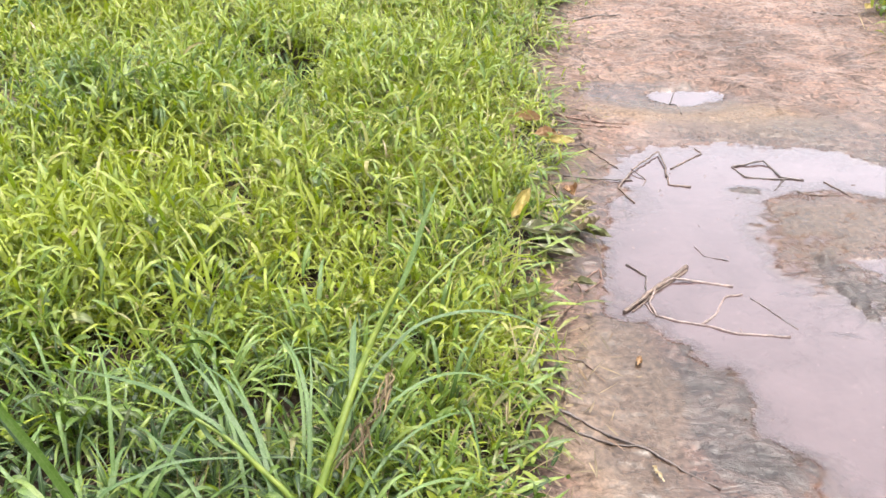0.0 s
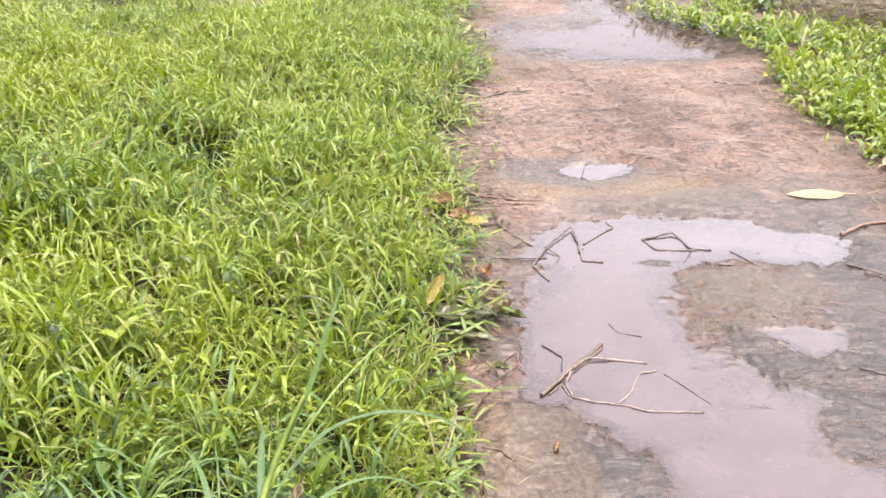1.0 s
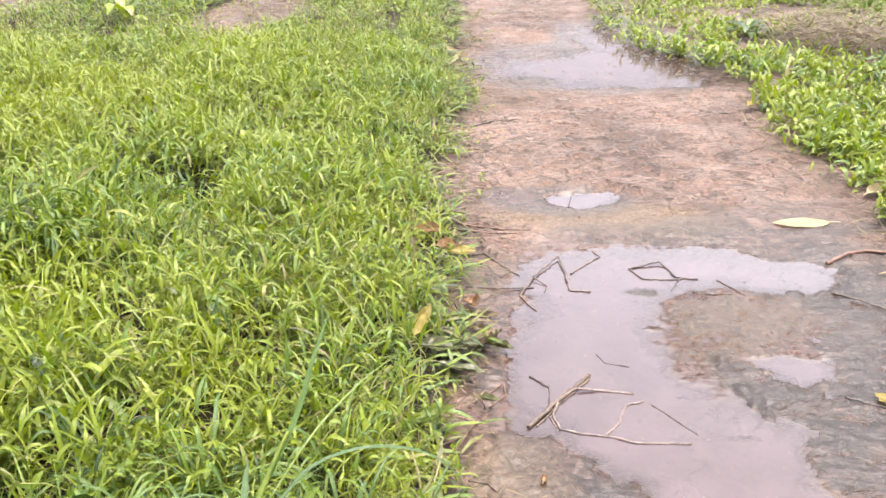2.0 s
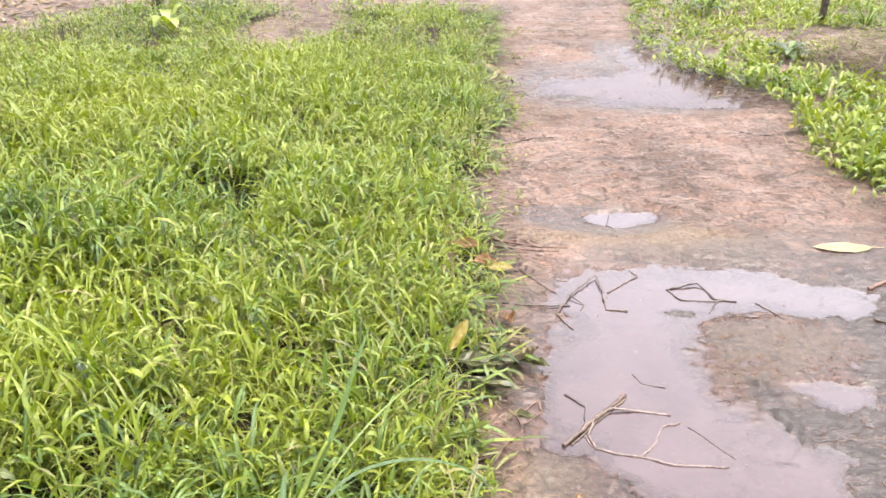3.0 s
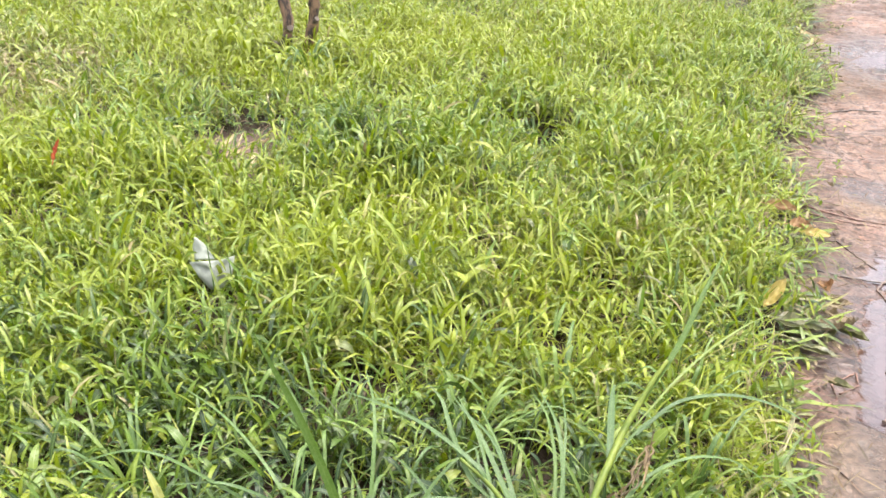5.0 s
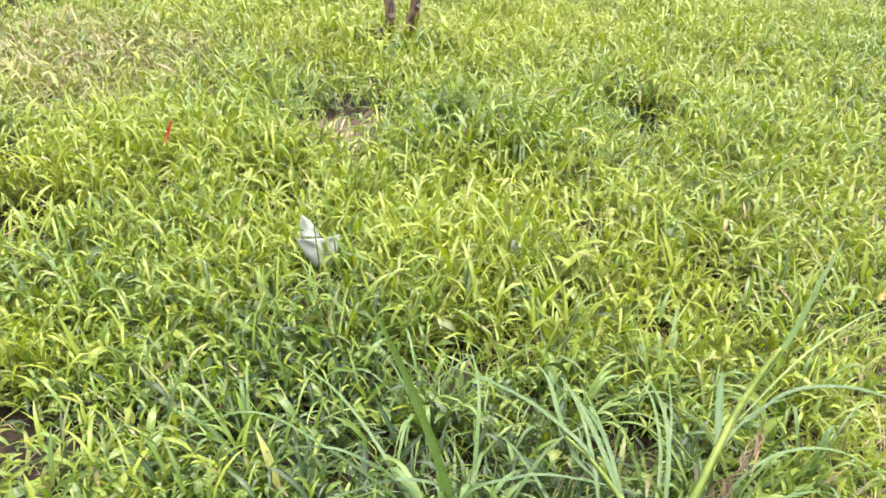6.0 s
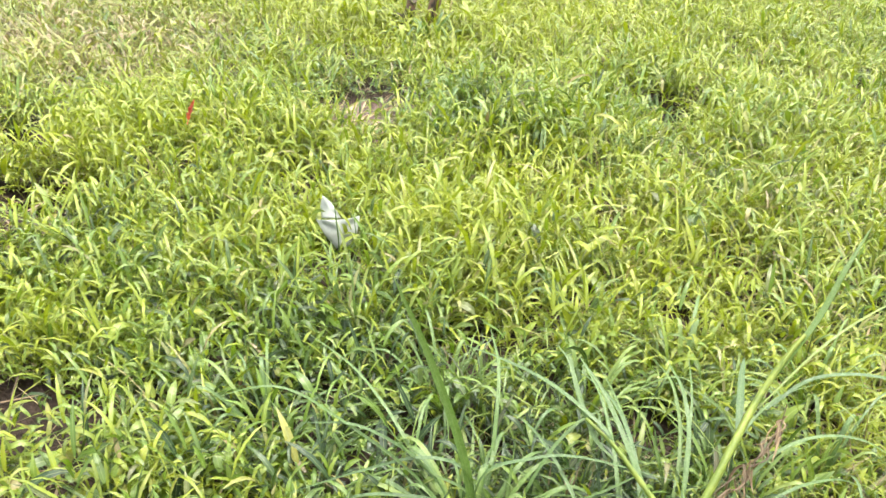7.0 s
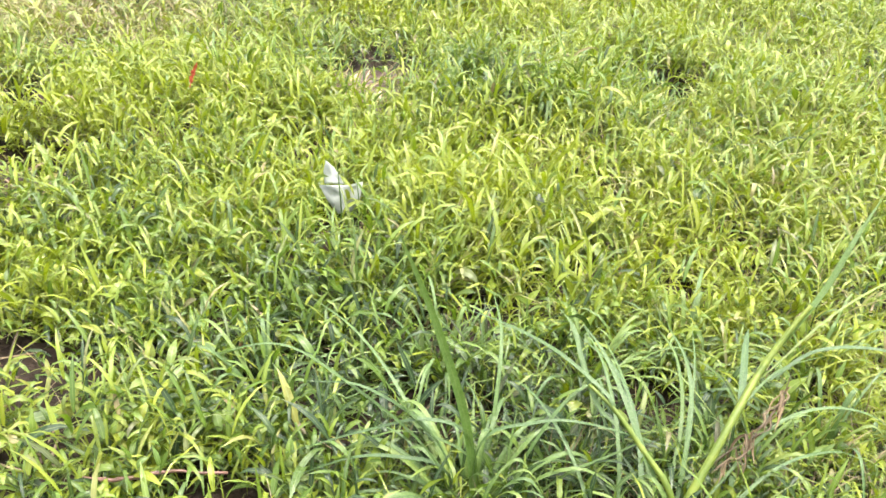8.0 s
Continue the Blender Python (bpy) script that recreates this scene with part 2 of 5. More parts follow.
def leaf_material(name, dark, blue, mid, light, dead, rough=0.32, through_light=0.34, rib=0.3, bloom=0.0):
    """Grass leaf: tone, dryness and place across the leaf come with the mesh; a pale midrib and fine veins run along it."""
    m, nodes, links, bsdf = shader(name)
    at = nodes.new("ShaderNodeAttribute")
    at.attribute_name = "leaf"
    sep = nodes.new("ShaderNodeSeparateXYZ")
    links.new(at.outputs["Vector"], sep.inputs[0])
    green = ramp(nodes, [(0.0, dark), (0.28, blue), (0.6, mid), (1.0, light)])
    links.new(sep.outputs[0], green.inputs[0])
    c = mix_rgb(nodes, links, sep.outputs[1], green.outputs[0], dead)
    mottle = noise_node(nodes, links, 60.0, 3.0, 0.6)
    spots = ramp(nodes, [(0.3, (0.78, 0.8, 0.7)), (0.55, (1, 1, 1)), (0.75, (1.12, 1.1, 1.0))])
    links.new(mottle.outputs["Fac"], spots.inputs[0])
    c = mix_rgb(nodes, links, 0.8, c, spots.outputs[0], "MULTIPLY")
    wave = math_node(nodes, links, "SINE", math_node(nodes, links, "MULTIPLY", sep.outputs[2], 24.0), 0.0)
    veins = ramp(nodes, [(0.0, (0.80, 0.82, 0.78)), (1.0, (1.14, 1.12, 1.12))])
    links.new(map_range(nodes, links, wave, -1.0, 1.0, 0.0, 1.0), veins.inputs[0])
    c = mix_rgb(nodes, links, 0.5, c, veins.outputs[0], "MULTIPLY")
    off = math_node(nodes, links, "ABSOLUTE", sep.outputs[2], 0.0)
    c = mix_rgb(nodes, links, map_range(nodes, links, off, 0.05, 0.13, rib, 0.0), c, (0.26, 0.30, 0.14))
    if bloom:
        dust = noise_node(nodes, links, 330.0, 4.0, 0.7)
        c = mix_rgb(nodes, links, map_range(nodes, links, dust.outputs["Fac"], 0.38, 0.66, 0.0, bloom), c, (0.23, 0.29, 0.17))
    links.new(c, bsdf.inputs["Base Color"])
    bump(nodes, links, bsdf, wave, 0.25, 0.0006)
    links.new(map_range(nodes, links, mottle.outputs["Fac"], 0.3, 0.7, rough - 0.08, rough + 0.14), bsdf.inputs["Roughness"])
    bsdf.inputs["Specular IOR Level"].default_value = 0.42
    back = nodes.new("ShaderNodeBsdfTranslucent")
    links.new(mix_rgb(nodes, links, sep.outputs[1], mix_rgb(nodes, links, 1.0, c, (1.62, 1.72, 0.3), "MULTIPLY"), c), back.inputs[0])
    blend = nodes.new("ShaderNodeMixShader")
    blend.inputs[0].default_value = through_light
    links.new(bsdf.outputs[0], blend.inputs[1])
    links.new(back.outputs[0], blend.inputs[2])
    links.new(blend.outputs[0], nodes["Material Output"].inputs["Surface"])
    return m


DEAD = (0.2232, 0.1674, 0.093)
# first tone sits near black to hold the shade between grass leaves
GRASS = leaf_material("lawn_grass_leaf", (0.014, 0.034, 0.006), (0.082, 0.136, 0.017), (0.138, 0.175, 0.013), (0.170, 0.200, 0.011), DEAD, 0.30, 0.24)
TUFT = leaf_material("tuft_grass_leaf", (0.034, 0.074, 0.015), (0.055, 0.103, 0.017), (0.086, 0.136, 0.018), (0.145, 0.18, 0.03), DEAD, 0.42, 0.26, 0.12, 0.22)
STRAW = leaf_material("dead_straw", (0.0465, 0.0298, 0.0186), (0.0992, 0.0682, 0.0409), (0.155, 0.1116, 0.0682), (0.2728, 0.2139, 0.1364), (0.124, 0.0682, 0.0434), 0.6, 0.15)
STRAW_RED = leaf_material("withered_sheath", (0.032, 0.020, 0.010), (0.080, 0.051, 0.024), (0.140, 0.096, 0.046), (0.24, 0.165, 0.085), (0.06, 0.032, 0.015), 0.6, 0.15)


def plain(name, a, b, rough=0.6, scale=30.0, relief=0.3, stretch=None, glow=0.0, sharp=0.13):
    m, nodes, links, bsdf = shader(name)
    n = noise_node(nodes, links, scale, 5.0, 0.6, stretch)
    r = ramp(nodes, [(0.5 - sharp, a), (0.5 + sharp, b)])
    links.new(n.outputs["Fac"], r.inputs[0])
    links.new(r.outputs[0], bsdf.inputs["Base Color"])
    bsdf.inputs["Roughness"].default_value = rough
    bump(nodes, links, bsdf, n.outputs["Fac"], relief, 0.003)
    if glow:
        back = nodes.new("ShaderNodeBsdfTranslucent")
        links.new(r.outputs[0], back.inputs[0])
        blend = nodes.new("ShaderNodeMixShader")
        blend.inputs[0].default_value = glow
        links.new(bsdf.outputs[0], blend.inputs[1])
        links.new(back.outputs[0], blend.inputs[2])
        links.new(blend.outputs[0], nodes["Material Output"].inputs["Surface"])
    return m


BARK = plain("pale_brown_bark", (0.016, 0.010, 0.007), (0.165, 0.098, 0.056), 0.75, 55.0, 1.0, (1.0, 1.0, 0.45), sharp=0.10)
BARK_BURNT = plain("charred_bark", (0.0068, 0.0054, 0.0048), (0.0238, 0.0177, 0.0136), 0.8, 30.0, 0.8)
BARK_DARK = plain("dark_wet_bark", (0.0238, 0.0163, 0.0122), (0.0748, 0.051, 0.034), 0.6, 30.0, 0.8)
TWIG_PALE = plain("peeled_pale_twig", (0.065, 0.043, 0.036), (0.185, 0.132, 0.112), 0.45, 140.0)
TWIG_BROWN = plain("brown_twig", (0.028, 0.017, 0.012), (0.115, 0.074, 0.052), 0.5, 120.0)
TWIG_RED = plain("reddish_twig", (0.0748, 0.034, 0.0238), (0.1768, 0.0952, 0.0646), 0.5, 120.0)
TWIG_DARK = plain("soaked_dark_twig", (0.0204, 0.0143, 0.0116), (0.0612, 0.0408, 0.0313), 0.4, 120.0)
LEAF_YELLOW = plain("yellowed_leaf", (0.3808, 0.2992, 0.0816), (0.4624, 0.3808, 0.1496), 0.45, 45.0, 0.15, glow=0.3)
LEAF_CREAM = plain("bleached_leaf", (0.3944, 0.3128, 0.1768), (0.476, 0.3876, 0.2448), 0.7, 45.0, 0.2)
LEAF_ORANGE = plain("orange_leaf", (0.2312, 0.1156, 0.051), (0.3808, 0.2448, 0.1292), 0.5, 45.0, 0.2, glow=0.3)
LEAF_BROWN = plain("dry_brown_leaf", (0.1224, 0.0918, 0.0476), (0.2856, 0.2244, 0.136), 0.6, 40.0, 0.4, glow=0.25)
LEAF_DARK = plain("rotting_leaf", (0.034, 0.0218, 0.015), (0.102, 0.068, 0.0442), 0.45, 50.0, 0.4)
LEAF_RED = plain("red_leaf", (0.3264, 0.0408, 0.0204), (0.4624, 0.1088, 0.0476), 0.5, 50.0, 0.2, glow=0.45)
LEAF_GREEN = plain("fallen_green_leaf", (0.0612, 0.068, 0.0238), (0.1496, 0.1462, 0.0578), 0.3, 40.0, 0.2)
LEAF_LIME = plain("lime_leaf", (0.105, 0.155, 0.018), (0.19, 0.235, 0.032), 0.45, 40.0, 0.2, glow=0.4)
PAPER = plain("white_paper", (0.33, 0.355, 0.305), (0.45, 0.47, 0.42), 0.7, 45.0, 0.4, glow=0.5)
SPECK = plain("pale_floating_speck", (0.19, 0.145, 0.13), (0.30, 0.24, 0.215), 0.4, 90.0)
CLOD = plain("mud_clod", (0.0578, 0.0354, 0.0272), (0.17, 0.1122, 0.085), 0.7, 90.0, 0.4)
CRUMB = plain("dark_crumbs", (0.0306, 0.0204, 0.015), (0.1156, 0.0748, 0.051), 0.6, 60.0)


# ---------------------------------------------------------------- ground, path and puddles
def edge_left(y):
    """Where the lawn ends and the path begins."""
    return (
        0.018
        - 0.03 * np.exp(-(((y - 1.9) / 0.45) ** 2))
        + 0.045 * np.exp(-(((y - 1.68) / 0.10) ** 2))
        + 0.055 * np.exp(-(((y - 1.98) / 0.07) ** 2))
        + 0.05 * (vnoise(y * 9.0, y * 0 + 3.1) - 0.5)
        + smooth(2.1, 2.5, y) * (0.10 * (vnoise(y * 4.3, y * 0 + 6.2) - 0.5) + 0.07 * (vnoise(y * 14.0, y * 0 + 1.7) - 0.5))
        - 0.03 * smooth(1.4, 0.8, y)
    )


def edge_right(y):
    return (
        1.24
        - 0.40 * smooth(3.55, 4.7, y)
        - 0.09 * smooth(2.4, 3.2, y)
        + 0.09 * np.exp(-(((y - 3.62) / 0.18) ** 2))
        + 0.06 * smooth(4.7, 5.6, y)
        + 0.07 * (vnoise(y * 7.0, y * 0 + 8.4) - 0.5)
    )


def puddle_main(x, y):
    w = 0.13 * (fbm(x * 7, y * 10, 5) - 0.5)
    x, y = x + w, y + 0.7 * w
    p = blob(x, y, 0.52, 2.06, 0.46, 0.16, -3) + blob(x, y, 0.31, 1.80, 0.22, 0.26) + blob(x, y, 0.30, 1.50, 0.21, 0.25)
    p = p + blob(x, y, 0.54, 1.32, 0.26, 0.24) + 0.42 * blob(x, y, 0.86, 1.42, 0.30, 0.30) + blob(x, y, 0.56, 1.02, 0.22, 0.26)
    p = p + 0.8 * blob(x, y, 0.72, 1.60, 0.16, 0.07) + 0.5 * blob(x, y, 0.88, 2.02, 0.14, 0.10)
    p = p - 1.3 * blob(x, y, 0.10, 1.13, 0.135, 0.22)
    # thin film over the sand bar, the flow of fine mud and the near shore
    film = 0.53 * smooth(0.05, 0.5, blob(x, y, 0.78, 1.62, 0.42, 0.42)) + 0.40 * smooth(0.05, 0.5, blob(x, y, 0.25, 1.15, 0.13, 0.24, 20))
    p = np.maximum(p, np.minimum(film, 0.55))
    p = p - smooth(0.0, 0.8, blob(x, y, 0.66, 1.81, 0.19, 0.10, 4)) * np.clip(p - 0.50, 0, 1)
    flow = 0.9 * blob(x, y, 0.95, 1.40, 0.28, 0.22) + 0.85 * blob(x, y, 0.76, 1.25, 0.20, 0.11) - 1.2 * blob(x, y, 0.74, 1.63, 0.11, 0.075, -15) + 0.8 * blob(x, y, 0.455, 1.925, 0.06, 0.035) + blob(x, y, 0.86, 1.52, 0.24, 0.22) + blob(x, y, 0.69, 1.52, 0.17, 0.06, -45) + blob(x, y, 0.33, 1.06, 0.07, 0.14, 12) 
    return p - smooth(0.1, 0.9, flow) * np.clip(p - 0.52, 0, 1)


def puddle_small(x, y):
    w = 0.13 * (fbm(x * 11, y * 14, 3) - 0.5)
    return blob(x + w, y + w, 0.41, 2.50, 0.10, 0.072) + 0.36 * blob(x + w, y, 0.27, 2.46, 0.13, 0.08)


def puddle_far(x, y):
    w = 0.12 * (fbm(x * 5, y * 5, 3) - 0.5)
    x, y = x + w, y + w
    return blob(x, y, 0.50, 3.86, 0.40, 0.32) + blob(x, y, 0.84, 3.90, 0.30, 0.30) + blob(x, y, 0.76, 4.42, 0.22, 0.42) + 0.8 * blob(x, y, 0.95, 3.78, 0.24, 0.16) - 0.9 * blob(x, y, 0.335, 3.745, 0.09, 0.035) - 0.8 * blob(x, y, 0.675, 3.83, 0.04, 0.022)


WATER_Z = -0.006


def hollows(x, y):
    """Small dark hollows in the lawn."""
    return blob(x, y, -0.77, 2.50, 0.13, 0.11) + 0.9 * blob(x, y, -0.74, 2.30, 0.10, 0.07) + 0.7 * blob(x, y, -1.22, 2.08, 0.16, 0.06, -15) + 0.9 * blob(x, y, -1.98, 1.24, 0.17, 0.07) + 0.7 * blob(x, y, -0.28, 1.95, 0.05, 0.04) + 0.7 * blob(x, y, -1.75, 1.30, 0.10, 0.06) + blob(x, y, -2.30, 1.40, 0.14, 0.07, -20)


def silt_flow(x, y):
    """Where fine dark silt was washed over the sand."""
    pool = blob(x, y, 0.74, 1.63, 0.11, 0.075, -15) + blob(x, y, 0.66, 1.80, 0.20, 0.12, 4)
    return np.clip(-1.2 * pool + 0.9 * blob(x, y, 0.95, 1.40, 0.28, 0.22) + 0.75 * blob(x, y, 0.80, 1.26, 0.17, 0.10) + 0.8 * blob(x, y, 0.455, 1.925, 0.06, 0.035) + 0.7 * blob(x, y, 0.46, 1.77, 0.03, 0.02) + blob(x, y, 0.84, 1.52, 0.27, 0.24) + blob(x, y, 0.69, 1.50, 0.19, 0.07, -45) + blob(x, y, 0.33, 1.08, 0.08, 0.16, 12) + 0.55 * blob(x, y, 0.25, 1.18, 0.10, 0.20, 20) + 0.8 * blob(x, y, 0.84, 2.02, 0.16, 0.08) + 0.5 * blob(x, y, 1.0, 1.85, 0.2, 0.2) + 1.2 * blob(x, y, 0.335, 3.745, 0.10, 0.04) + blob(x, y, 0.675, 3.83, 0.05, 0.03), 0, 1)


def damp_zone(x, y):
    """The soaked ground round the puddles."""
    d = 1.2 * blob(x, y, 0.50, 1.75, 0.50, 0.55) + 1.2 * blob(x, y, 0.55, 1.15, 0.50, 0.45) + 1.2 * blob(x, y, 0.85, 1.45, 0.42, 0.50)
    d = d + 1.1 * blob(x, y, 0.30, 2.47, 0.26, 0.12) + 1.1 * blob(x, y, 0.62, 3.92, 0.60, 0.42) + blob(x, y, 0.78, 4.45, 0.32, 0.50)
    return np.clip(d + 0.5 * blob(x, y, 0.95, 2.2, 0.3, 0.5), 0, 1)


def ground_z(x, y):
    x, y = np.asarray(x, float), np.asarray(y, float)
    on_path = smooth(-0.05, 0.05, x - edge_left(y)) * smooth(-0.05, 0.06, edge_right(y) - x)
    lumps = 0.012 * (fbm(x * 2.2, y * 2.2, 3) - 0.5)
    warp = 0.25 * fbm(x * 3, y * 3, 2)
    ripples = (0.0075 + 0.006 * smooth(2.15, 2.5, y)) * (fbm(x * 7 + warp * 7, y * 10 + warp * 9, 6) - 0.5)
    ridged = 1 - np.abs(2 * fbm(x * 6.5 + 3, y * 12 - 2 * x * 6, 5) - 1)
    feather = blob(x, y, 0.80, 1.46, 0.34, 0.26) + blob(x, y, 0.33, 1.08, 0.09, 0.19) + 0.7 * blob(x, y, 0.85, 2.02, 0.2, 0.12) + 0.7 * blob(x, y, 0.98, 1.85, 0.2, 0.3)
    feather = np.clip(feather + 0.75 * blob(x, y, 0.7, 3.95, 0.6, 0.8), 0, 1)
    grain = fbm(x * 70 + 5, y * 90, 2) - 0.5
    path = 0.0035 + ripples + 0.35 * lumps + 0.006 * feather * np.clip(ridged - 0.80, 0, 0.2) / 0.2 + 0.003 * feather * grain + 0.0045 * grain
    mud_flow = silt_flow(x, y)
    swirl = 0.5 * fbm(x * 4 + 1, y * 4, 3)
    along, across = 0.7 * x - 0.7 * y, 0.7 * x + 0.7 * y
    combs = 1 - np.abs(2 * fbm(along * 10 + swirl * 4, across * 46 + swirl * 18, 3) - 1)
    path = path + mud_flow * (0.0055 * (combs - 0.72) + 0.004 * (fbm(x * 48, y * 48 + 7, 2) - 0.5))
    # sheets of washed mud, one lying over the other, with low steep fronts
    level = 6.0 * fbm(x * 4.5 + 0.8 * warp, y * 6.5 + 1.2 * warp, 4)
    rise = level - np.floor(level)
    path = path + 0.0095 * (smooth(0.0, 0.2, rise) - rise) * (1 - 0.75 * damp_zone(x, y))
    crest = 0.4 + 1.2 * vnoise(x * 60, y * 60)
    path = path + 0.014 * blob(x, y, 0.585, 1.64, 0.035, 0.016, 60) * crest + 0.011 * blob(x, y, 0.605, 1.535, 0.13, 0.017, -76) * crest + 0.007 * blob(x, y, 0.70, 1.42, 0.12, 0.012, -30) * crest + 0.0095 * blob(x, y, 0.55, 1.375, 0.05, 0.010, -6) * crest + 0.009 * blob(x, y, 0.49, 1.50, 0.05, 0.009, 0) * crest + 0.008 * blob(x, y, 0.455, 1.925, 0.05, 0.022) * crest + 0.009 * blob(x, y, 0.46, 1.77, 0.022, 0.012) * crest + 0.007 * blob(x, y, 0.31, 1.15, 0.05, 0.010, -35) * crest
    path = 0.0035 + (path - 0.0035) * (1 - 0.45 * damp_zone(x, y))
    depth = 0.019 * np.clip(puddle_main(x, y), -0.5, 1) + 0.022 * np.clip(puddle_small(x, y), 0, 1) + 0.019 * np.clip(puddle_far(x, y), -0.5, 1)
    path = path - depth
    bed = 0.012 + lumps + 0.02 * (fbm(x * 6, y * 6, 3) - 0.5) - 0.11 * np.clip(hollows(x, y), 0, 1)
    near = smooth(12.0, 7.0, np.hypot(x, y))
    return on_path * path * near + (1 - on_path) * (bed * near)


def mesh_from(name, verts, faces_flat, sizes, material, smooth_on=True):
    """A mesh from arrays: vertices, the corners of all faces in a row, and the faces' corner counts."""
    me = bpy.data.meshes.new(name)
    me.vertices.add(len(verts))
    me.vertices.foreach_set("co", np.ascontiguousarray(verts, np.float32).ravel())
    me.loops.add(len(faces_flat))
    me.loops.foreach_set("vertex_index", np.ascontiguousarray(faces_flat, np.int32))
    me.polygons.add(len(sizes))
    starts = np.concatenate([[0], np.cumsum(sizes)[:-1]]).astype(np.int32)
    me.polygons.foreach_set("loop_start", starts)
    me.polygons.foreach_set("loop_total", np.ascontiguousarray(sizes, np.int32))
    me.polygons.foreach_set("use_smooth", np.full(len(sizes), smooth_on))
    me.update(calc_edges=True)
    me.validate()
    me.materials.append(material)
    return me


def sheet(name, xs, ys, height, material, keep=None):
    gx, gy = np.meshgrid(xs, ys)
    verts = np.stack([gx, gy, height(gx, gy)], -1).reshape(-1, 3)
    nx, ny = len(xs), len(ys)
    a = (np.arange(ny - 1)[:, None] * nx + np.arange(nx - 1)[None]).ravel()
    quads = np.stack([a, a + 1, a + nx + 1, a + nx], 1)
    if keep is not None:
        mid = verts[quads].mean(1)
        quads = quads[keep(mid[:, 0], mid[:, 1])]
        used = np.unique(quads)
        remap = np.zeros(len(verts), int)
        remap[used] = np.arange(len(used))
        verts, quads = verts[used], remap[quads]
    return new(name, mesh_from(name, verts, quads.ravel(), np.full(len(quads), 4), material))


def steps(*spans):
    return np.unique(np.round(np.concatenate([np.arange(a, b, s) for a, b, s in spans]), 4))


FAR = np.array([9, 11, 14, 18, 25, 40, 70, 120, 220, 400, 700])
XS = np.concatenate([-FAR[::-1], steps((-7, -3.6, 0.1), (-3.6, -0.12, 0.04), (-0.12, 0.4, 0.0075), (0.4, 1.2, 0.005), (1.2, 1.38, 0.0075), (1.38, 2.8, 0.04), (2.8, 7.01, 0.2)), FAR])
YS = np.concatenate([-FAR[::-1], steps((-7, 0.2, 0.1), (0.2, 0.8, 0.05), (0.8, 1.0, 0.0075), (1.0, 1.8, 0.005), (1.8, 2.7, 0.0075), (2.7, 4.3, 0.010), (4.3, 5.0, 0.015), (5.0, 6.5, 0.05), (6.5, 7.6, 0.2)), FAR])
in_path = lambda x, y: (x > -0.12) & (x < 1.375) & (y > -7) & (y < 7.5)
path = sheet("path", XS, YS, ground_z, SOIL_PATH, in_path)
spots = np.empty(len(path.data.vertices) * 3, np.float32)
path.data.vertices.foreach_get("co", spots)
spots = spots.reshape(-1, 3).astype(float)
washed = smooth(0.25, 0.75, silt_flow(spots[:, 0], spots[:, 1]) + 0.6 * smooth(0.6, 1.05, spots[:, 0]) * smooth(0.6, 1.0, spots[:, 1]) * smooth(2.9, 2.1, spots[:, 1]) + 0.9 * (fbm(spots[:, 0] * 9, spots[:, 1] * 14, 4) - 0.5))
bars = blob(spots[:, 0], spots[:, 1], 0.66, 1.80, 0.24, 0.13, 4) + 0.9 * blob(spots[:, 0], spots[:, 1], 0.50, 2.32, 0.40, 0.12, -6) + 1.1 * blob(spots[:, 0], spots[:, 1], 0.12, 1.12, 0.13, 0.26) + 0.5 * blob(spots[:, 0], spots[:, 1], 0.56, 1.66, 0.08, 0.06)
sand = smooth(0.2, 0.8, bars + 0.8 * (fbm(spots[:, 0] * 8 + 3, spots[:, 1] * 11, 4) - 0.5))
path.data.attributes.new("sand", "FLOAT", "POINT").data.foreach_set("value", (0.75 * sand).astype(np.float32))
path.data.attributes.new("silt", "FLOAT", "POINT").data.foreach_set("value", (0.85 * washed).astype(np.float32))
wetness = smooth(0.22, 0.7, damp_zone(spots[:, 0], spots[:, 1]) + 0.55 * (fbm(spots[:, 0] * 6 + 8, spots[:, 1] * 8, 5) - 0.5))
path.data.attributes.new("damp", "FLOAT", "POINT").data.foreach_set("value", wetness.astype(np.float32))
tagged(path, "wet sandy mud footpath with flow marks and puddles", "path", kind="structure")
YS_GROUND = np.concatenate([-FAR[::-1], steps((-7, 0.2, 0.1), (0.2, 5.0, 0.03), (5.0, 6.5, 0.05), (6.5, 7.6, 0.2)), FAR])
ground = sheet("ground", XS, YS_GROUND, ground_z, SOIL_WORN, lambda x, y: ~in_path(x, y))
tagged(ground, "damp brown earth under and beyond the lawn", "ground", kind="structure")


def water(field, x0, x1, y0, y1, label, material=WATER):
    xs, ys = np.arange(x0, x1, 0.006), np.arange(y0, y1, 0.006)
    ob = sheet("water", xs, ys, lambda x, y: 0 * x + WATER_Z, material, lambda x, y: (field(x, y) > 0.03) & (ground_z(x, y) < WATER_Z + 0.004))
    co = np.empty(len(ob.data.vertices) * 3, np.float32)
    ob.data.vertices.foreach_get("co", co)
    co = co.reshape(-1, 3)
    att = ob.data.attributes.new("depth", "FLOAT", "POINT")
    att.data.foreach_set("value", np.clip(WATER_Z - ground_z(co[:, 0], co[:, 1]), 0, 1).astype(np.float32))
    tagged(ob, label, "puddle", kind="structure")


water(puddle_main, -0.05, 1.3, 0.6, 2.4, "shallow muddy puddle reflecting the pale sky")
water(puddle_small, 0.1, 0.7, 2.3, 2.7, "small bright puddle on the muddy path", WATER_BRIGHT)
water(puddle_far, -0.05, 1.3, 3.3, 5.0, "wide thin puddle with silt showing through", WATER_FAR)


